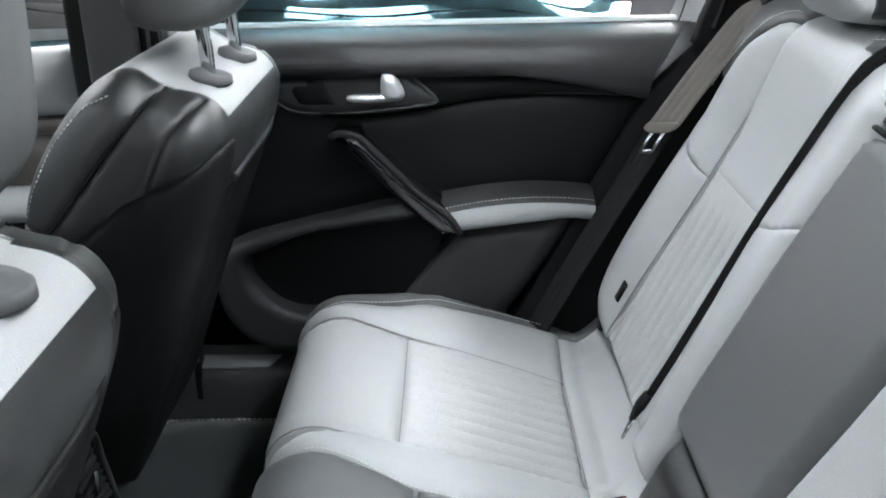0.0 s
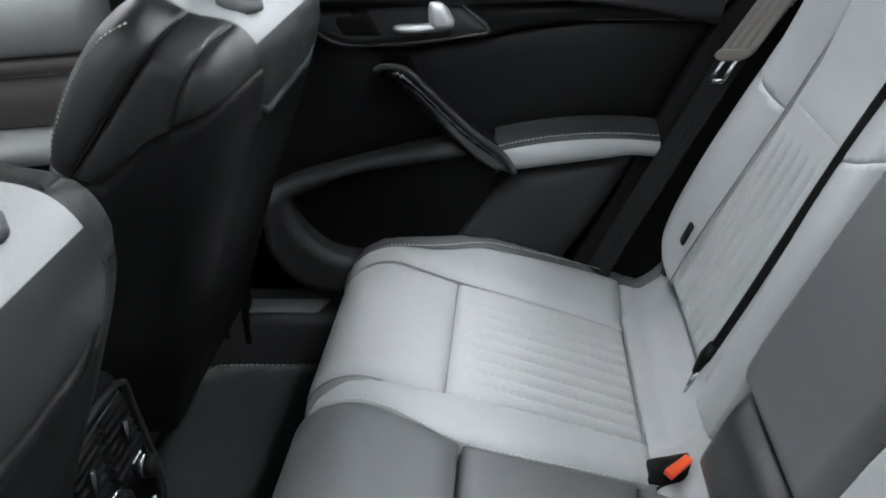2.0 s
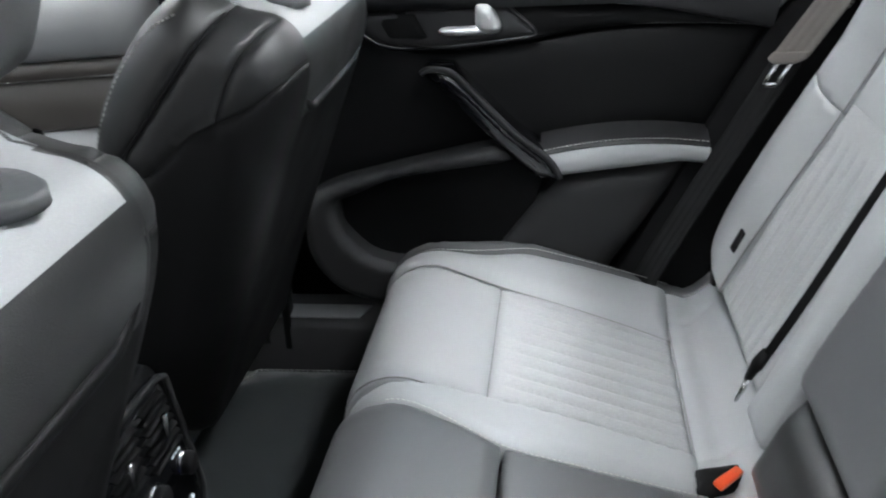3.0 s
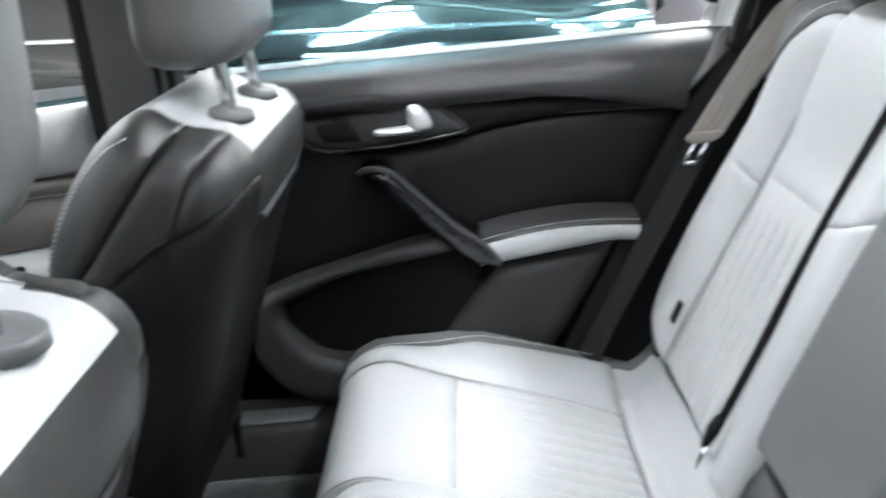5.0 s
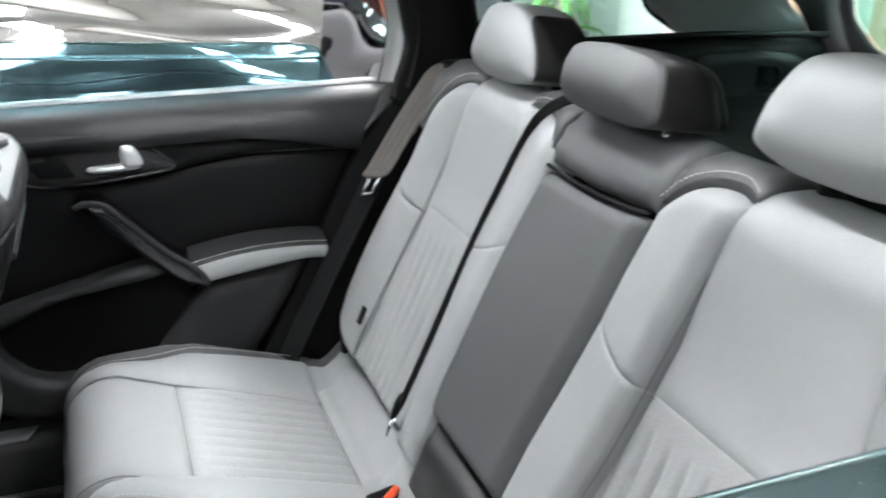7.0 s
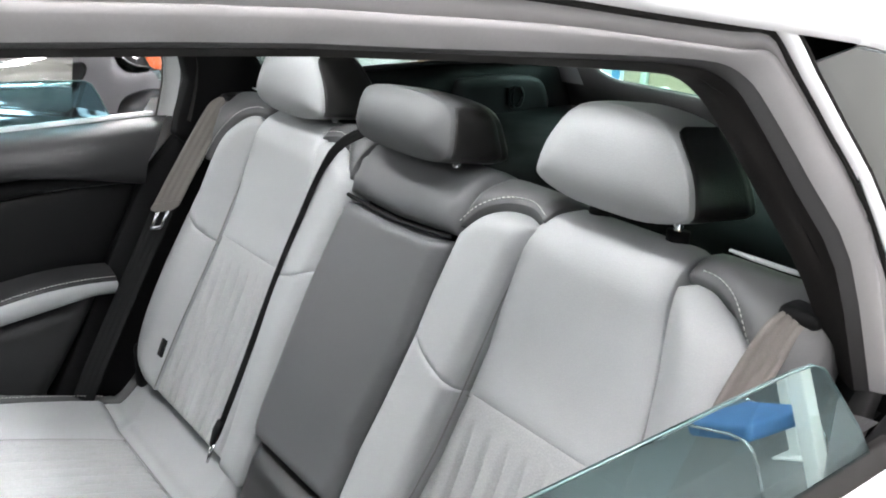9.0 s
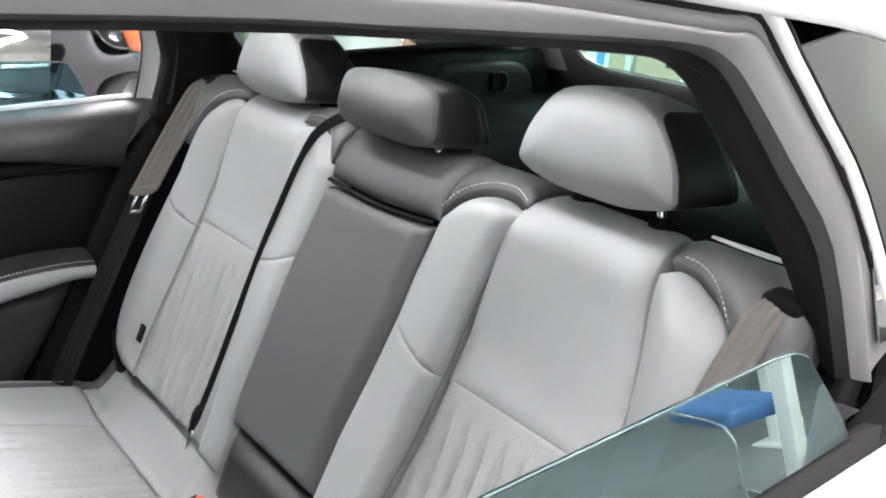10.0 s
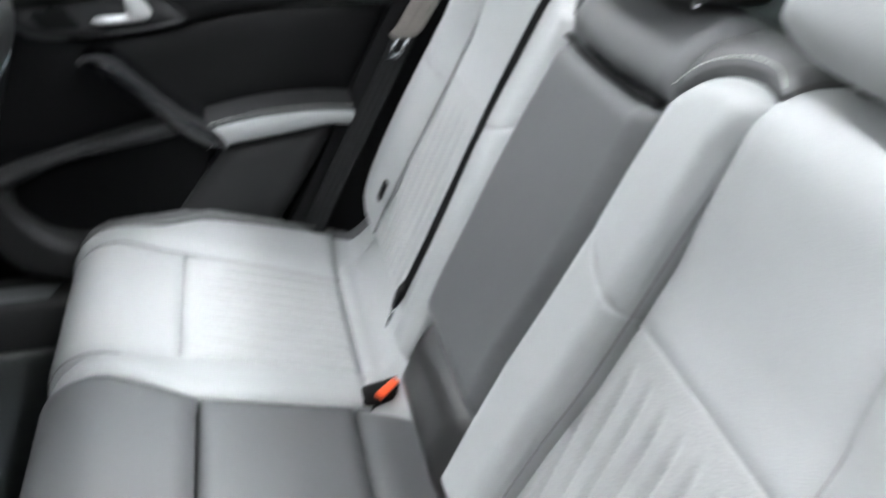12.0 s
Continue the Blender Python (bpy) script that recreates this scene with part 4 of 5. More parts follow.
body = thing("car_body", "white estate car body round the cabin", "car", (0, 0, 0.15), kind="structure")
for s in (1, -1):
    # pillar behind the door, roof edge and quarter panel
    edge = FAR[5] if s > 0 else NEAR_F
    inner = smoothed(edge[7:], False, 3)
    G, SEAL = set_off(inner, 0.0105), set_off(inner, 0.012)
    part("pillar_skin", loft([rail(inner, 0.788, s), rail([(x + 0.003, z) for x, z in inner], 0.797, s), rail(set_off(inner, 0.008), 0.801, s), rail(G, 0.795, s)]), WHITE, body, "white painted pillar")
    part("quarter_seal", tube(rail(SEAL, 0.797, s), 0.0018, 8), RUBBER, body, "black quarter window seal")
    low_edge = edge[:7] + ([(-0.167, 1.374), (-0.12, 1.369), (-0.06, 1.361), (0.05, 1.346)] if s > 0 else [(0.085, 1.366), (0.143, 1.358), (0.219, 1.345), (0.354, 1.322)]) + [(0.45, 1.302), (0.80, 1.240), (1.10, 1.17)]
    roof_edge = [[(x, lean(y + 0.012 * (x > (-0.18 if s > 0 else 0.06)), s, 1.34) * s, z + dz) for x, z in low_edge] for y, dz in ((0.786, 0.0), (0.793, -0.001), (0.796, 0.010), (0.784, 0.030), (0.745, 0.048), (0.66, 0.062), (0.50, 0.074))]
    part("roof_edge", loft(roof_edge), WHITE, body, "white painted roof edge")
    pane = [(-0.02, 1.350), (0.05, 1.352), (0.40, 1.325)] if s > 0 else [(0.238, 1.162), (0.182, 1.244), (0.104, 1.342), (0.215, 1.358), (0.344, 1.342), (0.46, 1.322)]
    pane += [(0.80, 1.270), (0.86, 1.20), (0.80, 1.110), (0.60, 1.095), (0.175 if s > 0 else 0.262, 1.07)]
    part("quarter_glass", slab([(x, lean(0.797 if s > 0 else 0.791, s, z) * s, z) for x, z in pane], (0, -0.004 * s, 0)), QGLASS if s > 0 else SIDEGLASS, body, "tinted quarter window", False)
    side = [[(x, y * s, 1.075 + 0.02 * (x > 0.4) + dz) for x in (0.125 if s > 0 else 0.25, 0.3, 0.6, 0.85, 1.1, 1.25)] for y, dz in ((0.79 if s > 0 else 0.765, 0.004), (0.80, 0.0), (0.842, -0.03), (0.885, -0.13), (0.905, -0.30), (0.90, -0.70))]
    part("quarter_skin", loft(side), WHITE, body, "white painted quarter panel")
    # inside trims
    pil = [(0.165, 1.020), (0.150, 1.060), (0.128, 1.115), (0.016, 1.222), (-0.078, 1.307), (-0.124, 1.338), (-0.06, 1.375), (0.30, 1.365), (0.302, 1.231), (0.315, 1.168), (0.36, 1.11), (0.50, 1.09), (0.50, 1.0), (0.20, 0.95)]
    if s > 0:
        pil = [(0.140, 1.015), (0.150, 1.055), (0.172, 1.121), (0.148, 1.238), (0.066, 1.310), (-0.02, 1.345)] + pil[6:]
    else:
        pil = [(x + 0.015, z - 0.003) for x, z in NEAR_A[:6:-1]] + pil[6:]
    part("pillar_trim", pillow(pil, lambda x, z, d, s=s: (x, s * (0.715 - d - 0.10 * max(z - 1.05, 0) if s > 0 else 0.648 - d - 0.16 * max(z - 1.05, 0)), z), 0.014, 0.008, 0.02, 0.0, 0.03), BLACK, body, "black pillar trim")
    low = [(0.165, 1.020), (0.075, 0.93), (-0.02, 0.75), (-0.072, 0.64), (-0.165, 0.47), (-0.20, 0.34), (0.35, 0.34), (0.40, 1.0), (0.35, 1.06), (0.25, 1.06)]
    part("side_trim", pillow(low, lambda x, z, d, s=s: (x, s * (0.735 - d), z), 0.03, 0.008, 0.03, 0.0, 0.03), BLACK, body, "black side trim")
    part("wheel_arch_trim", box((0.0, 0.665 * s - 0.03, 0.45), (0.30, 0.665 * s + 0.03, 0.60), 0.02, 3), SOFT, body)
    # luggage bay side, pale rear pillar
    part("bay_side", pillow([(0.33, 0.45), (1.25, 0.45), (1.25, 1.09), (1.13, 1.108), (0.80, 1.115), (0.50, 1.115), (0.33, 1.06)], lambda x, z, d, s=s: (x, s * (0.655 - d + 0.25 * max(z - 1.06, 0)), z), 0.03, 0.012, 0.03, 0.0, 0.03), SOFT, body, "black luggage bay lining")
    part("bay_ledge", tube([(0.33, 0.668 * s, 1.118), (0.60, 0.672 * s, 1.122), (0.85, 0.668 * s, 1.121), (1.14, 0.64 * s, 1.112)], 0.007, 8), TRIM, body)
    part("rear_pillar_trim", pillow(smoothed([(0.665, 1.33), (0.70, 1.20), (0.745, 1.155), (0.820, 1.117), (1.13, 1.108), (1.08, 1.17), (1.00, 1.25), (0.93, 1.33)], True, 3), lambda x, z, d, s=s: (x, s * (0.70 - d - 0.10 * max(z - 1.1, 0)), z), 0.02, 0.012, 0.03, 0.0, 0.02), BODYGREY, body, "pale grey rear pillar trim")
    part("rear_pillar_black", loft([[(0.93, 0.690 * s, 1.345), (1.005, 0.690 * s, 1.25), (1.085, 0.688 * s, 1.17), (1.135, 0.686 * s, 1.105), (1.15, 0.68 * s, 1.05)],
                                    [(1.05, 0.655 * s, 1.345), (1.08, 0.664 * s, 1.25), (1.12, 0.660 * s, 1.17), (1.15, 0.640 * s, 1.105), (1.16, 0.62 * s, 1.05)],
                                    [(1.172, 0.63 * s, 1.345), (1.172, 0.652 * s, 1.25), (1.172, 0.655 * s, 1.17), (1.172, 0.62 * s, 1.105), (1.172, 0.58 * s, 1.05)]]), PILLAR, body, "grey rear pillar")
    def bay(x, z, d=0.0, s=s):
        return (x, s * (0.640 - d), z)
    part("bay_panel", pillow(smoothed([(0.80, 0.96), (0.80, 1.065), (0.84, 1.085), (1.04, 1.075), (1.10, 1.03), (1.08, 0.96)], True, 3), bay, 0.012, 0.008, 0.012, 0.0, 0.02), TRIM, body, "grey plastic luggage bay panel")
    part("bay_slot", pillow([(0.83, 1.015), (0.83, 1.055), (0.92, 1.052), (0.92, 1.012)], bay, 0.012, -0.006, 0.006, 0.0085, 0.004), BLACK, body)
    part("bay_ring", tube([bay(0.985 + 0.022 * math.cos(a), 1.028 + 0.026 * math.sin(a), 0.012) for a in np.linspace(0, 2 * math.pi, 17)], 0.005, 6), TRIM, body, "lashing ring")
    part("bay_socket", box(bay(0.955, 1.012, 0.008 * s * s), bay(0.972, 1.052, 0.016), 0.002, 1), BLACK, body)
    part("glass_edge", tube([(x, s * (0.712 - 0.10 * max(z - 1.1, 0)), z) for x, z in smoothed([(0.655, 1.33), (0.690, 1.20), (0.735, 1.155), (0.812, 1.115)], False, 4)], 0.005, 6), BLACK, body)
# unseen roof; opening and solid front are sized to steer light in the cabin
part("roof_lining", slab([(-1.5, -0.60, 1.440), (-1.5, 0.70, 1.440), (-0.5, 0.70, 1.415), (-0.5, -0.60, 1.415)], (0, 0, 0.03)), LINING, body)
part("roof_lining", slab([(0.16, -0.58, 1.385), (0.16, 0.70, 1.385), (1.15, 0.66, 1.29), (1.15, -0.58, 1.29)], (0, 0, 0.03)), LINING, body)
for s in (1, -1):
    part("roof_lining", slab([(-0.5, 0.52 * s, 1.415), (-0.5, (0.70 if s > 0 else 0.60) * s, 1.412), (0.16, (0.70 if s > 0 else 0.60) * s, 1.382), (0.16, 0.52 * s, 1.385)], (0, 0, 0.03)), LINING, body)
part("roof_glass", slab([(-0.55, -0.54, 1.450), (-0.55, 0.54, 1.450), (0.18, 0.54, 1.422), (0.18, -0.54, 1.422)], (0, 0, 0.004)), CLEARGLASS, body, "panoramic roof glass", False)
# tail: frame, window, luggage cover
TW = [(0.60, 1.33), (0.648, 1.18), (0.60, 1.115), (0.52, 1.075), (0.30, 1.068), (-0.30, 1.068), (-0.52, 1.075), (-0.60, 1.115), (-0.648, 1.18), (-0.60, 1.33)]
tw, out = smoothed(TW, True, 3), smoothed([(y * 1.16, 1.2 + (z - 1.2) * (1.9 if z < 1.2 else 1.25)) for y, z in TW], True, 3)
part("tailgate_frame", loft([[(1.20, y, z) for y, z in out], [(1.17, y * 0.6 + p * 0.4, z * 0.6 + q * 0.4) for (y, z), (p, q) in zip(out, tw)], [(1.185, y, z) for y, z in tw], [(1.21, y, z) for y, z in tw]], True), TRIM, body, "dark grey tailgate lining")
part("tailgate_glass", slab([(1.215, y, z) for y, z in tw], (0.004, 0, 0)), TAILGLASS, body, "tailgate window", False)
part("tailgate_panel", slab([(1.22, -0.75, 0.45), (1.22, 0.75, 0.45), (1.22, 0.75, 1.06), (1.22, -0.75, 1.06)], (0.05, 0, 0)), BLACK, body)
part("luggage_cover", slab([(0.36, -0.64, 0.985), (0.36, 0.64, 0.985), (1.17, 0.62, 0.985), (1.17, -0.62, 0.985)], (0, 0, 0.008)), BLACK, body, "black luggage cover")
# front closing, floor
# unseen windscreen and dashboard, added to limit light from the front
part("windscreen", slab([(-1.50, -0.58, 1.445), (-1.50, 0.64, 1.445), (-2.10, 0.68, 0.99), (-2.10, -0.68, 0.99)], (-0.004, 0, 0.006)), CLEARGLASS, body, "clear windscreen", False)
part("dashboard", slab([(-2.12, -0.72, 0.93), (-2.12, 0.72, 0.93), (-1.72, 0.72, 0.96), (-1.72, -0.72, 0.96)], (0, 0, 0.03), 0.01), BLACK, body)
part("front_bulkhead", slab([(-1.75, -0.78, 0.2), (-1.75, 0.78, 0.2), (-1.75, 0.78, 0.95), (-1.75, -0.78, 0.95)], (-0.03, 0, 0)), BLACK, body)
part("cabin_floor", slab([(-1.75, -0.80, 0.270), (1.2, -0.80, 0.270), (1.2, 0.80, 0.270), (-1.75, 0.80, 0.270)], (0, 0, 0.02)), CARPET, body, "black carpet")
for s in (1, -1):
    prof = [(0.695, 0.285), (0.695, 0.385), (0.705, 0.402), (0.74, 0.410), (0.755, 0.424), (0.79, 0.430), (0.85, 0.415), (0.86, 0.28)]
    part("door_sill", loft([[(x, y * s, z) for x in np.linspace(-1.6, -0.15, 10)] for y, z in prof]), TRIM, body, "dark grey sill cover")
    part("sill_plate", slab([(-0.98, 0.702 * s, 0.405), (-0.62, 0.702 * s, 0.405), (-0.60, 0.737 * s, 0.413), (-0.98, 0.737 * s, 0.413)], (0, 0, 0.004), 0.001), PILLAR, body, "grey sill plate")
    part("pillar_post", box((-0.905, 0.715 * s - 0.02, 0.34), (-0.78, 0.715 * s + 0.06, 1.36), 0.012, 2), SOFT, body, "black middle pillar")
    part("pillar_cover", box((-0.872, 0.690 * s - 0.006, 0.955), (-0.782, 0.690 * s + 0.012, 1.37), 0.008, 2), PILLAR, body, "grey pillar cover")
    for k in range(3):
        part("belt_webbing_fold", box((-0.772 + 0.013 * k, 0.700 * s - 0.004, 0.96), (-0.761 + 0.013 * k, 0.700 * s + 0.006, 1.37), 0.003, 2), PILLAR, body)
    part("pillar_rib", box((-0.765, 0.70 * s - 0.006, 0.34), (-0.75, 0.70 * s + 0.03, 1.34), 0.004, 2), BLACK, body)
tunnel = [[(x, y, z) for x in np.linspace(-1.7, -0.45, 6)] for y, z in ((-0.13, 0.29), (-0.10, 0.355), (-0.06, 0.38), (0.06, 0.38), (0.10, 0.355), (0.13, 0.29))]
part("floor_tunnel", loft(tunnel), CARPET, body)

# far front door
front_door = thing("front_door", "front door card with pale grey upper and dark band", "car door", (-1.2, 0.80, 0.33))


def fdoor(x, z, d=0.0):
    return (x, 0.755 - d, z)


part("upper_ledge", pillow([(-1.7, 0.855), (-0.92, 0.894), (-0.92, 1.010), (-1.7, 0.965)], fdoor, 0.03, 0.03, 0.05, 0.0, 0.04), BODYGREY, front_door, "pale grey padded upper")
part("stitched_band", pillow([(-1.7, 0.82), (-0.92, 0.866), (-0.92, 0.890), (-1.7, 0.85)], fdoor, 0.02, 0.012, 0.012, 0.012, 0.03), TAUPE, front_door)
part("stitching", stitches([fdoor(x, 0.868 + 0.058 * (x + 0.92), 0.025) for x in np.linspace(-1.35, -0.93, 20)]), THREAD, front_door)
part("centre_panel", pillow([(-1.7, 0.72), (-0.92, 0.772), (-0.92, 0.862), (-1.7, 0.815)], fdoor, 0.03, 0.010, 0.03, 0.0, 0.03), TAUPE, front_door, "taupe grey centre panel")
part("armrest", pillow([(-1.7, 0.65), (-0.92, 0.705), (-0.92, 0.768), (-1.7, 0.716)], fdoor, 0.02, 0.04, 0.03, 0.02, 0.05), BODYGREY, front_door, "pale grey armrest")
part("lower_panel", pillow([(-1.7, 0.36), (-0.92, 0.36), (-0.92, 0.70), (-1.7, 0.645)], fdoor, 0.03, 0.010, 0.03, 0.0, 0.03), SOFT, front_door)
part("outer_skin", loft([[(x, y, belt_z(x) + dz) for x in np.linspace(-1.75, -0.79, 8)] for y, dz in SKIN]), WHITE, front_door, "white painted outer skin")
part("window_glass", slab([(-1.7, 0.797, 0.93), (-0.93, 0.797, 0.97), (-0.93, 0.797, 1.018), (-1.65, 0.797, 0.985)], (0, 0.004, 0)), GLASS, front_door, "lowered green tinted window", False)
near_front = thing("front_door", "white front door beside the driver's seat", "car door", (-1.2, -0.80, 0.33))
part("door_card", slab([(-1.7, -0.745, 0.36), (-0.92, -0.745, 0.36), (-0.92, -0.745, 0.995), (-1.7, -0.745, 0.95)], (0, -0.03, 0)), SOFT, near_front)
part("outer_skin", loft([[(x, -y, belt_z(x) + dz) for x in np.linspace(-1.75, -0.79, 8)] for y, dz in SKIN]), WHITE, near_front, "white painted outer skin")


# ---- front seats ----
FS_PROFILE = [(-0.86, 0.48), (-0.84, 0.62), (-0.81, 0.80), (-0.785, 0.90), (-0.750, 0.965), (-0.705, 1.020), (-0.668, 1.046), (-0.640, 1.050), (-0.618, 1.036), (-0.592, 1.024), (-0.568, 1.018), (-0.550, 1.008), (-0.537, 0.990), (-0.531, 0.965),
              (-0.536, 0.935), (-0.548, 0.900), (-0.568, 0.850), (-0.605, 0.76), (-0.652, 0.64), (-0.71, 0.48)]


def seat_rail(s, lo, hi, y0=0.239, y1=0.561, radius=0.001, rows=24, dent=0.0):
    """A stretch of the backrest's outer surface: the profile carried across the seat and drawn in towards both ends."""
    line = smoothed(FS_PROFILE, False, 4)
    pts = [np.array(p) for p in line]
    nrm = []
    for i in range(len(pts)):
        t = pts[min(i + 1, len(pts) - 1)] - pts[max(i - 1, 0)]
        nrm.append(np.array((t[1], -t[0])) / np.linalg.norm(t))
    rails = []
    for k in range(rows + 1):
        u = k / rows
        y = y0 + (y1 - y0) * (0.5 - 0.5 * math.cos(math.pi * u))
        t = max(abs(y - 0.40) - (0.162 - radius), 0)
        inset = radius - math.sqrt(max(radius ** 2 - t * t, 0))
        crown = dent * math.cos(math.pi * min(abs(y - 0.40) / 0.2, 1) / 2) ** 2
        rails.append([(*(lambda p: (p[0], s * y, p[1]))(pts[i] + nrm[i] * (inset * 0.85 + crown)),) for i in range(lo * 4, hi * 4 + 1)])
    return loft(rails)


def front_seat(s):
    ob = thing("car_seat", "front seat with grey leather bolsters and black shell, seen from behind", "car seat", (-0.75, 0.40 * s, 0.24), "front seats")

    def side(x, z, d=0.0):
        return (x, s * (0.196 - d), z)

    part("front_cover", seat_rail(s, 0, 5), MID, ob, "grey leather front")
    part("top_panel", seat_rail(s, 5, 12, 0.248, 0.552), LIGHT, ob, "light grey leather top")
    for y0, y1 in ((0.239, 0.248), (0.552, 0.561)):
        part("shoulder_panel", seat_rail(s, 5, 9, y0, y1, rows=4), LIGHT, ob)
        part("shoulder_panel", seat_rail(s, 9, 12, y0, y1, rows=4), BOLSTER, ob)
    part("rear_panel", seat_rail(s, 12, 15), BOLSTER, ob, "dark grey leather back")
    part("back_shell", seat_rail(s, 15, 19), SOFT, ob, "black plastic back shell")
    rim = smoothed(FS_PROFILE, False, 4)
    seam_a = smoothed([(-0.585, 1.06), (-0.600, 1.035), (-0.625, 1.008), (-0.670, 0.955), (-0.749, 0.862), (-0.765, 0.845)], False, 5)
    seam_b = smoothed([(-0.530, 1.06), (-0.552, 1.022), (-0.590, 0.984), (-0.621, 0.925), (-0.628, 0.90)], False, 5)
    shell = smoothed([(-0.48, 1.000), (-0.515, 0.978), (-0.548, 0.955), (-0.590, 0.928), (-0.65, 0.905), (-0.690, 0.872), (-0.715, 0.853)], False, 5)
    foot = [(-0.715, 0.853), (-0.745, 0.862), (-0.785, 0.868), (-0.83, 0.866)]
    dome = dict(res=0.009, puff=0.070, edge=0.060, base=-0.044, thick=0.004, dome=True, lip=0.0, gdepth=0.004, gwidth=0.0035)
    for sign in (1, -1):
        def flank(x, z, d=0.0, sign=sign):
            return (x, s * (0.40 - sign * (0.204 + d)), z)
        common = dict(cuts=[seam_a, seam_b, shell + foot[1:]], grooves=[seam_a, seam_b, shell + foot[1:]], **dome)
        part("bolster_panel", pillow(rim, flank, keep=seam_a[:-3] + foot[1:] + [(-0.95, 0.9), (-0.95, 1.2), (-0.585, 1.2)], **common), BOLSTER, ob, "dark grey leather bolster")
        part("bolster_panel", pillow(rim, flank, keep=seam_a[:-3] + shell[::-1][:8] + seam_b[::-1] + [(-0.53, 1.2), (-0.585, 1.2)], **common), BOLSTER, ob, "dark grey leather bolster")
        part("bolster_panel", pillow(rim, flank, keep=seam_b[:-2] + shell[::-1][7:] + [(-0.40, 1.0), (-0.40, 1.2), (-0.53, 1.2)], **common), BOLSTER, ob, "dark grey leather bolster")
        part("side_shell", pillow(rim, flank, keep=shell + foot[1:] + [(-0.95, 0.866), (-0.95, 0.3), (-0.40, 0.3), (-0.40, 1.0)], **common), SOFT, ob, "black plastic shell")
    hold = lambda x, z: -0.044 + 0.070 * math.sqrt(max(1 - (1 - min(to_lines(np.array([(x, z)]), rim, True)[0] / 0.060, 1)) ** 2, 0))
    edge = [p for p in resampled(smoothed([(-0.655, 1.030), (-0.690, 1.012), (-0.735, 0.965), (-0.768, 0.905), (-0.778, 0.878)], False, 6), 0.006, False)]
    part("stitching", stitches([(x, s * (0.196 - hold(x, z) - 0.0012), z) for x, z in edge]), THREAD, ob, "pale stitching")
    line = [p for p in resampled(seam_a[4:-4], 0.008, False) if inside(np.array([p]), rim)[0]]
    part("piping", tube([(x, s * (0.196 - hold(x, z) + 0.0012), z) for x, z in line], 0.0019, 6), BLACK, ob, "black piping")
    part("shell_lip", tube([(-0.546 - 6 * max(abs(y - 0.40) - 0.155, 0) ** 1.6, s * y, 0.902 + 0.6 * max(abs(y - 0.4) - 0.12, 0)) for y in np.linspace(0.250, 0.550, 24)], 0.006, 8), SOFT, ob, "black shell lip")
    part("seat_base", box((-1.20, 0.40 * s - 0.23, 0.34), (-0.80, 0.40 * s + 0.23, 0.52), 0.04, 3), MID, ob)
    for y in (0.24, 0.56):
        part("seat_rail", box((-1.25, y * s - 0.02, 0.285), (-0.86, y * s + 0.02, 0.34), 0.008, 2), BLACK, ob, "black seat rail")
    for y in (0.320, 0.475):
        part("post_collar", tube([(-0.573, y * s, 1.014), (-0.573, y * s, 1.024), (-0.573, y * s, 1.0285), (-0.572, y * s, 1.030)], [0.028, 0.0275, 0.025, 0.012], 24), PILLAR, ob, "grey plastic post collar")
    ob.location += Vector((0.002 if s > 0 else 0.018, -0.004 * s, 0.026))
    return ob


def front_headrest(s):
    ob = thing("headrest", "grey leather front headrest on two polished posts", "headrest", (-0.59, 0.40 * s, 1.05), "front headrests")
    shift = 0.0 if s > 0 else 0.016
    for y in (0.320, 0.475):
        part("post", tube([(-0.572 + shift, y * s, 1.020), (-0.574 + shift, y * s, 1.09), (-0.580 + shift, y * s, 1.14), (-0.586 + shift, y * s, 1.19)], 0.0090, 14), STEEL, ob, "polished steel post")
    out = smoothed([(-0.128, 0.01), (-0.136, 0.06), (-0.132, 0.15), (-0.10, 0.20), (0.0, 0.212), (0.10, 0.20), (0.132, 0.15), (0.136, 0.06), (0.128, 0.01), (0.08, -0.006), (-0.08, -0.006)], True, 4)
    rails = []
    for d, k in ((0.064, 0.55), (0.058, 0.78), (0.040, 0.95), (0.012, 1.0), (-0.030, 0.99), (-0.052, 0.93), (-0.064, 0.78), (-0.070, 0.5)):
        rails.append([(-0.600 + 1.6 * shift + d + 0.06 * z * k, s * (0.397 + y * k), 1.112 + 0.10 + (z - 0.10) * k) for y, z in out])
    part("pad", loft(rails, True, True), DARK, ob, "dark grey leather pad")
    return ob


for s in (1, -1):
    front_seat(s)
    front_headrest(s)

# ---- console end with air vents ----
console = thing("centre_console", "black centre console end with air vents and controls", "car console", (-0.75, 0, 0.33))
rails = []
for x, k in ((-1.5, 1.0), (-0.76, 1.0), (-0.725, 0.98), (-0.71, 0.93)):
    rails.append([(x + 0.014 - 0.05 * (z - 0.5), y * k, z + 0.06) for y, z in smoothed([(-0.10, 0.32), (-0.118, 0.45), (-0.094, 0.60), (-0.06, 0.640), (0.06, 0.640), (0.094, 0.60), (0.118, 0.45), (0.10, 0.32)], True, 3)])
part("console_body", loft(rails, True, True), SOFT, console)


def cface(y, z, d=0.0):
    return (-0.692 - 0.05 * (z - 0.5) + d, y * 1.2, z + 0.06)


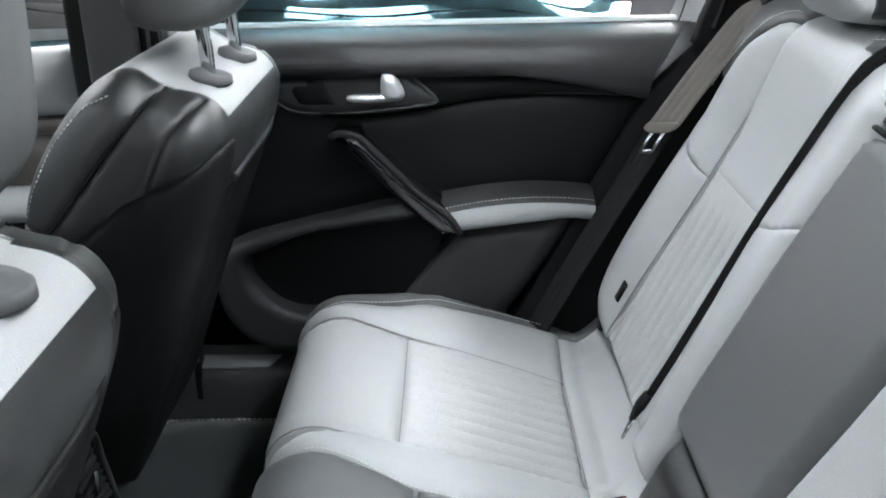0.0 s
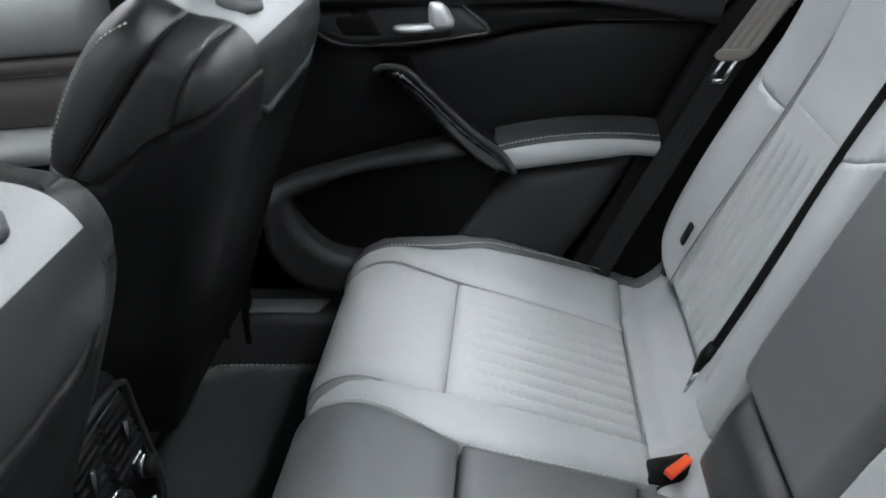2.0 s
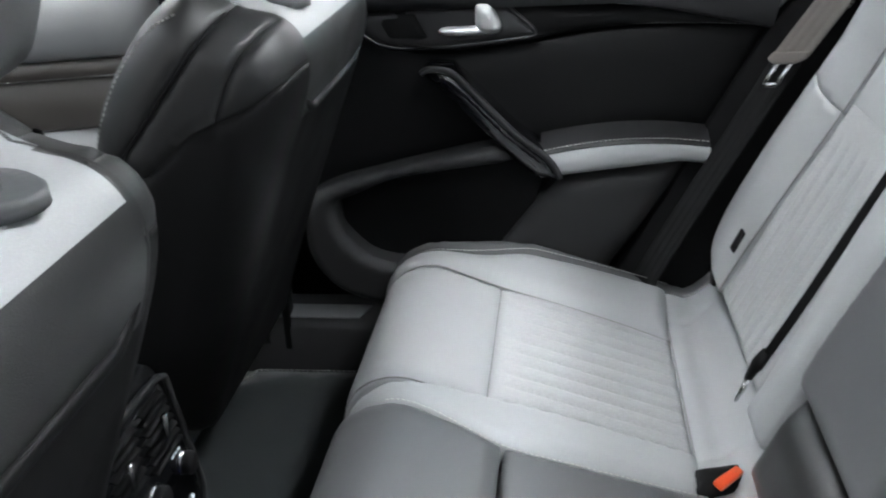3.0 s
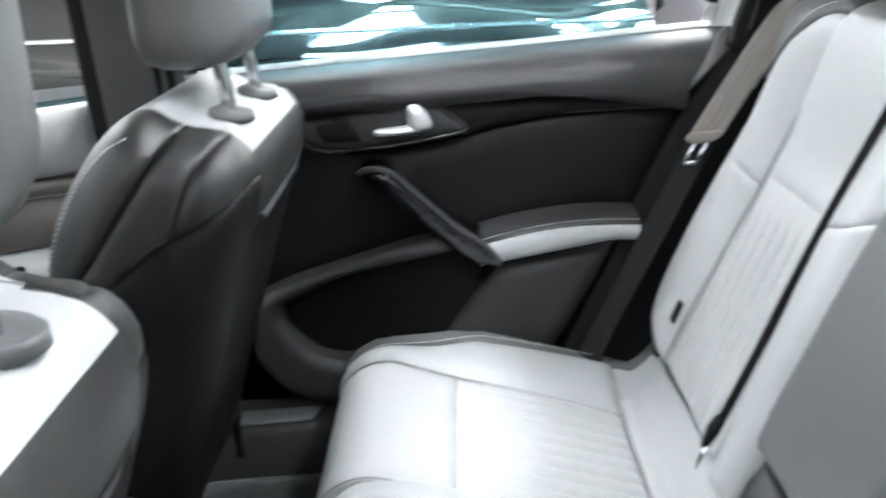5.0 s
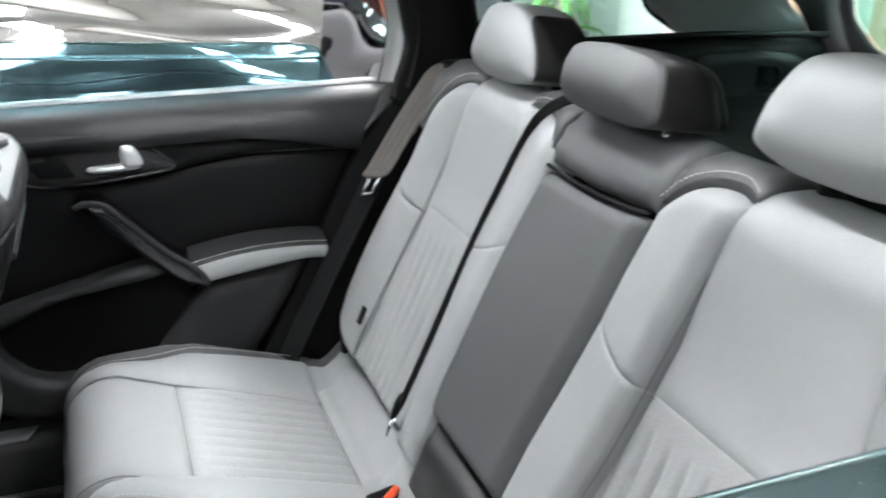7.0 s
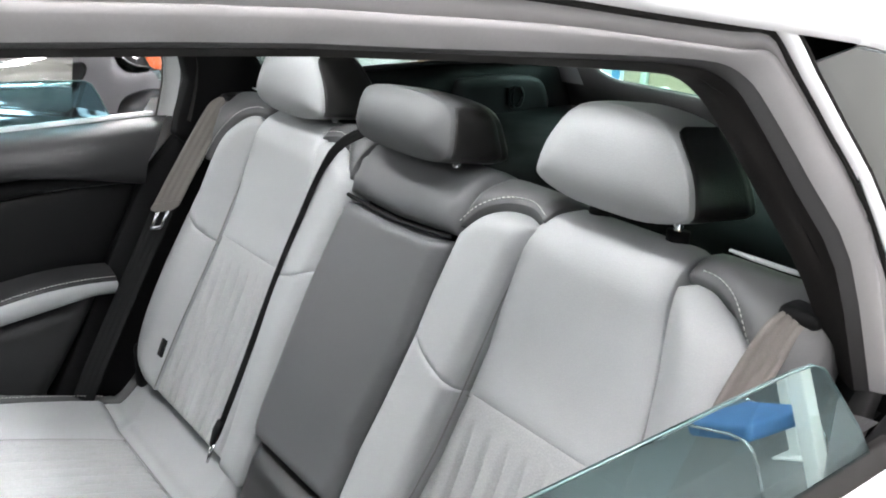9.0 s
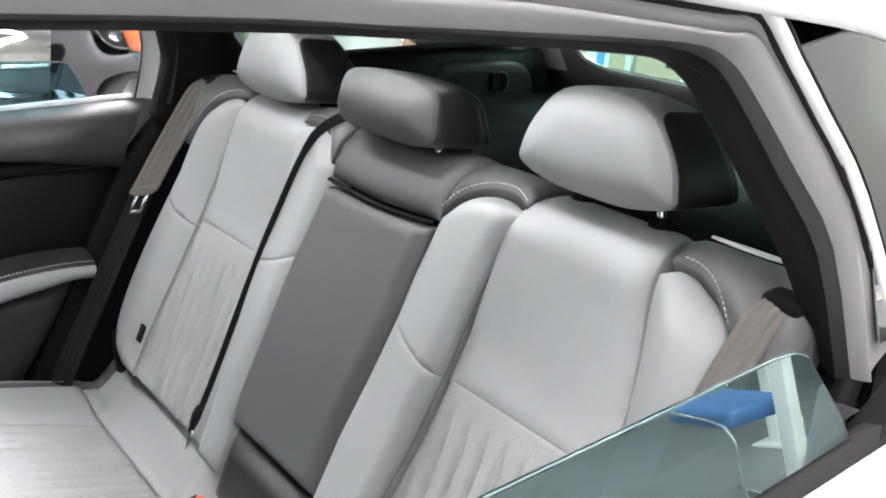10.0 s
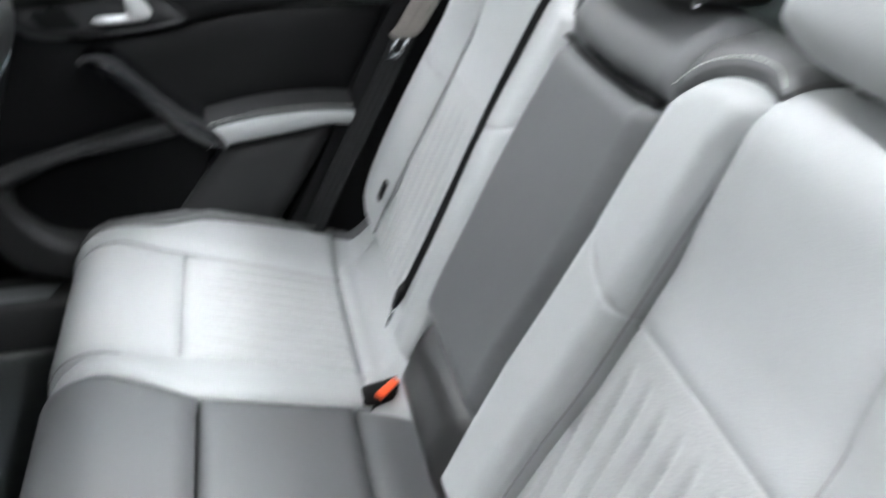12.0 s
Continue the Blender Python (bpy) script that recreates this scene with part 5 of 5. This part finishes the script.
FACE = smoothed([(y * 0.84, z) for y, z in [(-0.104, 0.43), (-0.106, 0.47), (-0.088, 0.58), (-0.068, 0.622), (0.068, 0.622), (0.088, 0.58), (0.106, 0.47), (0.104, 0.43), (0.07, 0.405), (-0.07, 0.405)]], True, 3)
plate = part("vent_panel", pillow(FACE, cface, 0.010, 0.006, 0.008, 0.0, 0.02), GLOSSBLACK, console, "gloss black vent panel")
part("panel_rim", tube([cface(y, z, 0.005) for y, z in FACE + FACE[:1]], 0.004, 6), TRIM, console)
for k in range(7):
    z = 0.610 - 0.0125 * k
    for s in (1, -1):
        part("vent_slat", slab([cface(0.008 * s, z, 0.012), cface((0.050 + 0.003 * k) * s, z, 0.012), cface((0.050 + 0.003 * k) * s, z + 0.003, 0.004), cface(0.008 * s, z + 0.003, 0.004)], (0, 0, -0.003)), BLACK, plate)
for y, z in ((-0.036, 0.575), (0.036, 0.575)):
    part("vent_tab", box(cface(y - 0.004, z - 0.016, 0.012), cface(y + 0.004, z + 0.016, 0.018), 0.001, 1), CHROME, plate, "chrome vent tab")
for y, z, r in ((0.0, 0.505, 0.019), (0.064, 0.500, 0.014), (-0.064, 0.500, 0.014)):
    part("control_knob", tube([cface(y, z, 0.004), cface(y, z, 0.016), cface(y, z, 0.019)], [r, r, r * 0.8], 18), BLACK, plate, "black control knob")
    part("knob_ring", tube([cface(y, z, 0.005), cface(y, z, 0.008)], r * 1.15, 18), CHROME, plate, "chrome ring")
ICON = glow("lit_icon", (0.8, 0.9, 0.95), 0.6)
BLUE = glow("blue_display", (0.06, 0.10, 0.75), 0.9)
part("display", box(cface(-0.016, 0.462, 0.006), cface(0.016, 0.474, 0.009), 0.001, 1), BLUE, plate, "blue lit display")
for y, z in ((0.045, 0.528), (0.052, 0.528), (0.059, 0.528), (0.040, 0.455), (0.047, 0.455), (0.062, 0.450), (-0.045, 0.528), (-0.052, 0.528), (-0.059, 0.528), (-0.04, 0.455), (-0.062, 0.45)):
    part("lit_icon", box(cface(y - 0.0022, z - 0.005, 0.006), cface(y + 0.0022, z + 0.005, 0.008), 0.0005, 1), ICON, plate, "pale lit icon")

# ---- mats and belt anchor ----
for s in (1, -1):
    mat_shape = [(-0.90, 0.20), (-0.90, 0.60), (-0.885, 0.640), (-0.850, 0.640), (-0.822, 0.676), (-0.79, 0.688), (-0.46, 0.688), (-0.44, 0.66), (-0.44, 0.20), (-0.46, 0.17), (-0.88, 0.17)]
    rug = thing("floor_mat", "charcoal velour floor mat with stitched hem", "floor mat", (-0.65, 0.43 * s, 0.291), "floor mats")
    out = smoothed(mat_shape, True, 4)
    part("mat", pillow(mirror([(y, x) for x, y in out], s), lambda y, x, d: (x, y, 0.297 + d), 0.03, 0.005, 0.01, 0.0, 0.006), MATM, rug)
    part("hem", stitches([(x, (y - 0.006 * (y > 0.4)) * s, 0.3025) for x, y in out + out[:1]], 0.007, 0.003, 0.0013), SEAM, rug, "grey hem stitching")
    anchor = thing("front_belt_anchor", "black front belt webbing down to the sill", "seat belt", (-0.80, 0.70 * s, 0.34), "front belts")
    part("webbing", strap([(-0.835, 0.69 * s, 1.0), (-0.83, 0.690 * s, 0.7), (-0.825, 0.690 * s, 0.405)], (1, 0, 0), 0.046), WEBBLACK, anchor)

for ob in list(scene.objects):
    if ob.parent is None and ob.type in ("EMPTY", "MESH"):
        ob.matrix_basis = STANCE @ ob.matrix_basis

# ---- showroom ----
FLOORM = material("pale_grey_showroom_floor", (0.42, 0.43, 0.43), 0.18, blotch=0.04, blotch_size=0.8, grain=0.03, grain_size=60, bump=0.02)
WALLM = material("off_white_wall", (0.72, 0.72, 0.69), 0.8, blotch=0.04, blotch_size=1.5, bump=0.1, grain_size=150)
BEIGE = material("beige_board", (0.46, 0.38, 0.27), 0.6, blotch=0.08, blotch_size=3, grain=0.08, grain_size=60, bump=0.1)
GREENWALL = material("pale_green_panel", (0.55, 0.66, 0.58), 0.6, blotch=0.04, blotch_size=2, bump=0.05)
COLUMN = material("white_column_paint", (0.82, 0.83, 0.82), 0.6, blotch=0.03, blotch_size=2, bump=0.05)
LEAF = material("green_leaf", (0.10, 0.30, 0.05), 0.45, blotch=0.3, blotch_size=8, bump=0.1)
POSTER = material("pale_poster", (0.75, 0.80, 0.82), 0.5, blotch=0.03, bump=0.0)
POSTERBLUE = material("blue_print", (0.10, 0.33, 0.60), 0.5, blotch=0.1, bump=0.0)
CARBLACK = material("black_metallic_car_paint", (0.062, 0.062, 0.067), 0.05, metal=1.0, coat=1.0, blotch=0.05, bump=0.0)
BLUESEAT = material("blue_chair_fabric", (0.05, 0.15, 0.34), 0.7, grain=0.1, blotch=0.05, bump=0.3)
REDLAMP = material("red_lamp_lens", (0.85, 0.13, 0.04), 0.15, coat=1.0, blotch=0.05, bump=0.0)
PANEL = glow("ceiling_light_panel", (1.0, 0.972, 0.985), 72.0)

floor = tagged(part("floor", slab([(-8, -6, -0.02), (8, -6, -0.02), (8, 9, -0.02), (-8, 9, -0.02)], (0, 0, 0.02)), FLOORM), "pale polished showroom floor", "floor", kind="structure")
ceiling = tagged(part("ceiling", slab([(-8, -6, 3.6), (8, -6, 3.6), (8, 9, 3.6), (-8, 9, 3.6)], (0, 0, 0.1)), WALLM), "off-white showroom ceiling", "ceiling", kind="structure")
for nm, pts, off in (("wall_north", [(-8, 9, 0), (8, 9, 0), (8, 9, 3.6), (-8, 9, 3.6)], (0, 0.1, 0)), ("wall_east", [(8, -6, 0), (8, 9, 0), (8, 9, 3.6), (8, -6, 3.6)], (0.1, 0, 0)),
                     ("wall_west", [(-8, -6, 0), (-8, 9, 0), (-8, 9, 0.6), (-8, -6, 0.6)], (-0.1, 0, 0)), ("wall_south", [(-8, -6, 0), (8, -6, 0), (8, -6, 0.3), (-8, -6, 0.3)], (0, -0.1, 0))):
    tagged(part(nm, slab(pts, off), WALLM), "off-white showroom wall", "wall", kind="structure")
for i in range(9):
    post = thing("window_post", "white showroom window post", "window post", (-8 + 2 * i, -6, 0), "window posts", "structure")
    part("post", box((-8.04 + 2 * i, -6.08, 0.3), (-7.96 + 2 * i, -5.98, 3.6), 0.005, 1), COLUMN, post)
lit = thing("ceiling_light", "long white ceiling light panel", "ceiling light", (-1.0, 0, 3.58), "ceiling lights")
part("diffuser", box((-1.16, -0.75, 3.545), (-0.84, 0.75, 3.575), 0.004, 1), PANEL, lit)
part("housing", box((-1.18, -0.77, 3.575), (-0.82, 0.77, 3.598), 0.004, 1), COLUMN, lit)
# unseen rows, added and left out to balance the light in the cabin
for ix in (-3, -2, 0, 1, 2, 3):
    for iy in range(-1, 4):
        if (ix, iy) != (0, 0):
            copy_thing(lit, Matrix.Translation((ix * 2.0 - 1.0, iy * 2.2, 3.58)))

column = thing("column", "white round showroom column", "column", (3.5, 4.97, 0))
part("shaft", tube([(3.5, 4.97, 0.0), (3.5, 4.97, 3.6)], 0.26, 32), COLUMN, column)
shelf = thing("display_shelf", "pale wooden display shelf", "shelf", (3.8, 4.4, 0))
part("back_board", box((4.06, 3.9, 0), (4.10, 4.9, 1.3), 0.003, 1), BEIGE, shelf)
for y in (3.9, 4.40, 4.88):
    part("upright", box((3.7, y, 0), (4.06, y + 0.025, 1.3), 0.003, 1), BEIGE, shelf)
for z in (0.02, 0.42, 0.74, 1.275):
    part("shelf_board", box((3.7, 3.926, z), (4.06, 4.878, z + 0.024), 0.003, 1), BEIGE, shelf)
partition = thing("partition", "beige display partition with posters", "partition", (4.2, 1.6, 0))
part("board", box((4.2, -0.5, 0), (4.25, 3.6, 2.2), 0.004, 1), BEIGE, partition)
for lo, hi, m, nm in (((4.19, 3.12, 0.56), (4.199, 3.33, 0.90), POSTER, "poster"), ((4.185, 3.15, 0.62), (4.1895, 3.22, 0.86), POSTERBLUE, "print"), ((4.17, 2.905, 0), (4.199, 2.955, 2.2), GREENWALL, "joint_strip"),
                      ((4.18, 2.44, 0.71), (4.199, 2.63, 0.98), DARKFRAME, "dark_panel"), ((4.12, 2.355, 0), (4.199, 2.455, 2.2), COLUMN, "upright"), ((4.14, 2.23, 0), (4.199, 2.335, 2.2), GREENWALL, "upright")):
    part(nm, box(lo, hi, 0.001, 1), m, partition)
stool = thing("visitor_chair", "dark blue padded chair with a white loop arm", "chair", (3.95, 2.7, 0))
NAVY = material("navy_fabric", (0.02, 0.035, 0.07), 0.8, grain=0.15, bump=0.3)
part("backrest", box((3.98, 2.74, 0.46), (4.05, 2.91, 0.635), 0.03, 3), NAVY, stool)
part("seat", box((3.70, 2.60, 0.40), (4.0, 2.92, 0.46), 0.02, 3), NAVY, stool)
part("loop_arm", tube(smoothed([(3.95, 2.43, 0.655), (3.95, 2.50, 0.640), (3.95, 2.54, 0.675), (3.95, 2.60, 0.665), (3.95, 2.635, 0.61), (3.95, 2.55, 0.59), (3.95, 2.44, 0.605)], False, 4), 0.009, 8), COLUMN, stool, "white loop arm")
for lx in (3.73, 3.97):
    for ly in (2.63, 2.89):
        part("leg", tube([(lx, ly, 0.41), (lx, ly, 0.0)], 0.011, 8), STEEL, stool, "chrome leg")
green = thing("green_partition", "pale green glazed office partition", "partition", (5.5, 7.0, 0))
part("board", box((5.2, 4.5, 0), (5.25, 8.9, 2.4), 0.004, 1), GREENWALL, green)

plant = thing("potted_plant", "tall potted plant with arching green leaves", "plant", (2.7, 5.1, 0))
part("pot", loft([[(2.7 + r * math.cos(a), 5.1 + r * math.sin(a), z) for a in np.linspace(0, 2 * math.pi, 25)[:-1]] for r, z in ((0.14, 0), (0.20, 0.38), (0.215, 0.40), (0.19, 0.40), (0.18, 0.36))], True), COLUMN, plant, "white pot")
rng = random.Random(4)
for k in range(4):
    a = k * 1.7
    top = (2.7 + 0.09 * math.cos(a), 5.1 + 0.09 * math.sin(a), 0.62 + 0.22 * k)
    part("stem", tube([(2.7, 5.1, 0.36), (2.7 + 0.05 * math.cos(a), 5.1 + 0.05 * math.sin(a), 0.5), top], [0.018, 0.015, 0.012], 8), BEIGE, plant)
    for j in range(26):
        b, ln, rise = rng.uniform(0, 6.28), rng.uniform(0.28, 0.5), rng.uniform(0.2, 1.2)
        w = Vector((-math.sin(b), math.cos(b), 0))
        line = []
        for u in np.linspace(0, 1, 6):
            p = Vector(top) + Vector((math.cos(b), math.sin(b), 0)) * (ln * u) + Vector((0, 0, ln * (rise * u - 1.3 * u * u * 0.9)))
            line.append((p, 0.020 * math.sin(math.pi * min(u * 0.92 + 0.06, 1)) + 0.001))
        rails = [[p - w * r, p + Vector((0, 0, -r * 0.4)), p + w * r] for p, r in line]
        part("leaf", loft(rails), LEAF, plant)


def chair(at, turn):
    ob = thing("visitor_chair", "small blue fabric chair on a chrome tube frame", "chair", (0, 0, 0), "visitor chairs")
    part("seat", box((-0.17, -0.17, 0.385), (0.17, 0.17, 0.455), 0.022, 3), BLUESEAT, ob)
    part("backrest", box((-0.17, 0.17, 0.52), (0.17, 0.205, 0.74), 0.014, 3), BLUESEAT, ob)
    for s in (-1, 1):
        part("frame_tube", tube(smoothed([(0.18 * s, 0.20, 0.70), (0.18 * s, 0.19, 0.46), (0.18 * s, -0.16, 0.40), (0.18 * s, -0.20, 0.2), (0.18 * s, -0.19, 0.02), (0.18 * s, 0.22, 0.015)], False, 4), 0.007, 8), STEEL, ob, "chrome tube")
    ob.matrix_basis = Matrix.Translation(at) @ Matrix.Rotation(turn, 4, "Z")
    return ob


for x, y, a in ((2.36, -2.66, 3.3), (3.4, -4.3, 2.6)):
    chair((x, y, 0), a)

for x, y, w in ((2.40, -2.42, 0.034), (3.27, -3.12, 0.028)):
    pole = thing("display_post", "slim white post standing on the showroom floor", "post", (x, y, 0), "display posts")
    part("shaft", box((x - w, y - w, 0.012), (x + w, y + w, 2.2), 0.006, 2), COLUMN, pole)
    part("base_plate", box((x - 0.09, y - 0.09, 0.0), (x + 0.09, y + 0.09, 0.012), 0.003, 1), COLUMN, pole)

# ---- black car alongside ----
other = thing("black_car", "glossy black car parked alongside", "car", (-0.8, 2.55, 0))
ys = smoothed([(1.68, 0.28), (1.62, 0.45), (1.63, 0.60), (1.615, 0.68), (1.64, 0.76), (1.635, 0.82), (1.67, 0.875), (1.76, 0.92), (1.90, 0.965), (2.05, 0.985), (2.12, 1.015), (2.30, 1.05), (2.60, 1.075), (3.0, 1.06), (3.3, 0.95), (3.42, 0.7)], False, 3)
# waves in the flank are made up, to swirl its reflections
rails = []
for y, z in ys:
    rails.append([(x, y + 0.16 * max(x - 0.10, 0) ** 2 + 0.010 * math.sin(4.2 * x + 7 * z) + 0.006 * math.sin(11 * x - 6 * z), z - 0.30 * max(x - 0.15, 0) ** 2 * (z > 0.7) + (0.016 * math.sin(3.1 * x + 5 * y) + 0.010 * math.sin(8.5 * x + 9 * y)) * (z > 0.8)
                   + (0.42 * min(max((-0.95 - x) / 0.7, 0), 1) * min(max((y - 1.78) / 0.25, 0), 1))) for x in np.linspace(-3.4, 0.75, 90)])
part("body_side", loft(rails), CARBLACK, other, "glossy black flank")
part("tail_lamp", pillow([(0.398, 1.000), (0.446, 0.995), (0.447, 1.04), (0.425, 1.19), (0.335, 1.19), (0.372, 1.09)], lambda x, z, d: (x, 1.66 - d, z), 0.012, 0.012, 0.02, 0.0, 0.03), REDLAMP, other, "red tail lamp")
# this panel is waved too, only to break up what it mirrors
quarter = [[(x, 1.678 + 0.20 * max(x - 0.42, 0) ** 2 + 0.10 * max(z - 0.95, 0) + 0.020 * math.sin(9 * x + 14 * z) + 0.008 * math.sin(23 * x - 17 * z), z) for x in np.linspace(0.18, 0.80, 40)] for z in np.linspace(0.86, 1.42, 36)]
part("rear_quarter", loft(quarter), CARBLACK, other, "glossy black rear quarter")
TYRE = material("tyre_rubber", (0.02, 0.02, 0.02), 0.8, grain=0.1, bump=0.3)
for wx in (-2.75, -0.25):
    wheel = part("wheel", tube([(wx, 1.66, 0.32), (wx, 1.70, 0.32), (wx, 1.86, 0.32), (wx, 1.90, 0.32)], [0.27, 0.32, 0.32, 0.27], 36), TYRE, other, "black tyre")
    part("rim", tube([(wx, 1.652, 0.32), (wx, 1.668, 0.32)], [0.20, 0.23], 36), CHROME, wheel, "silver rim")
part("window_strip", tube([(x, 1.70 + 0.10 * max(abs(x + 1.2) - 1.2, 0) ** 2, 0.955 - 0.16 * max(-x - 1.6, 0)) for x in np.linspace(-2.6, 0.2, 24)], 0.008, 6), CHROME, other, "chrome window strip")
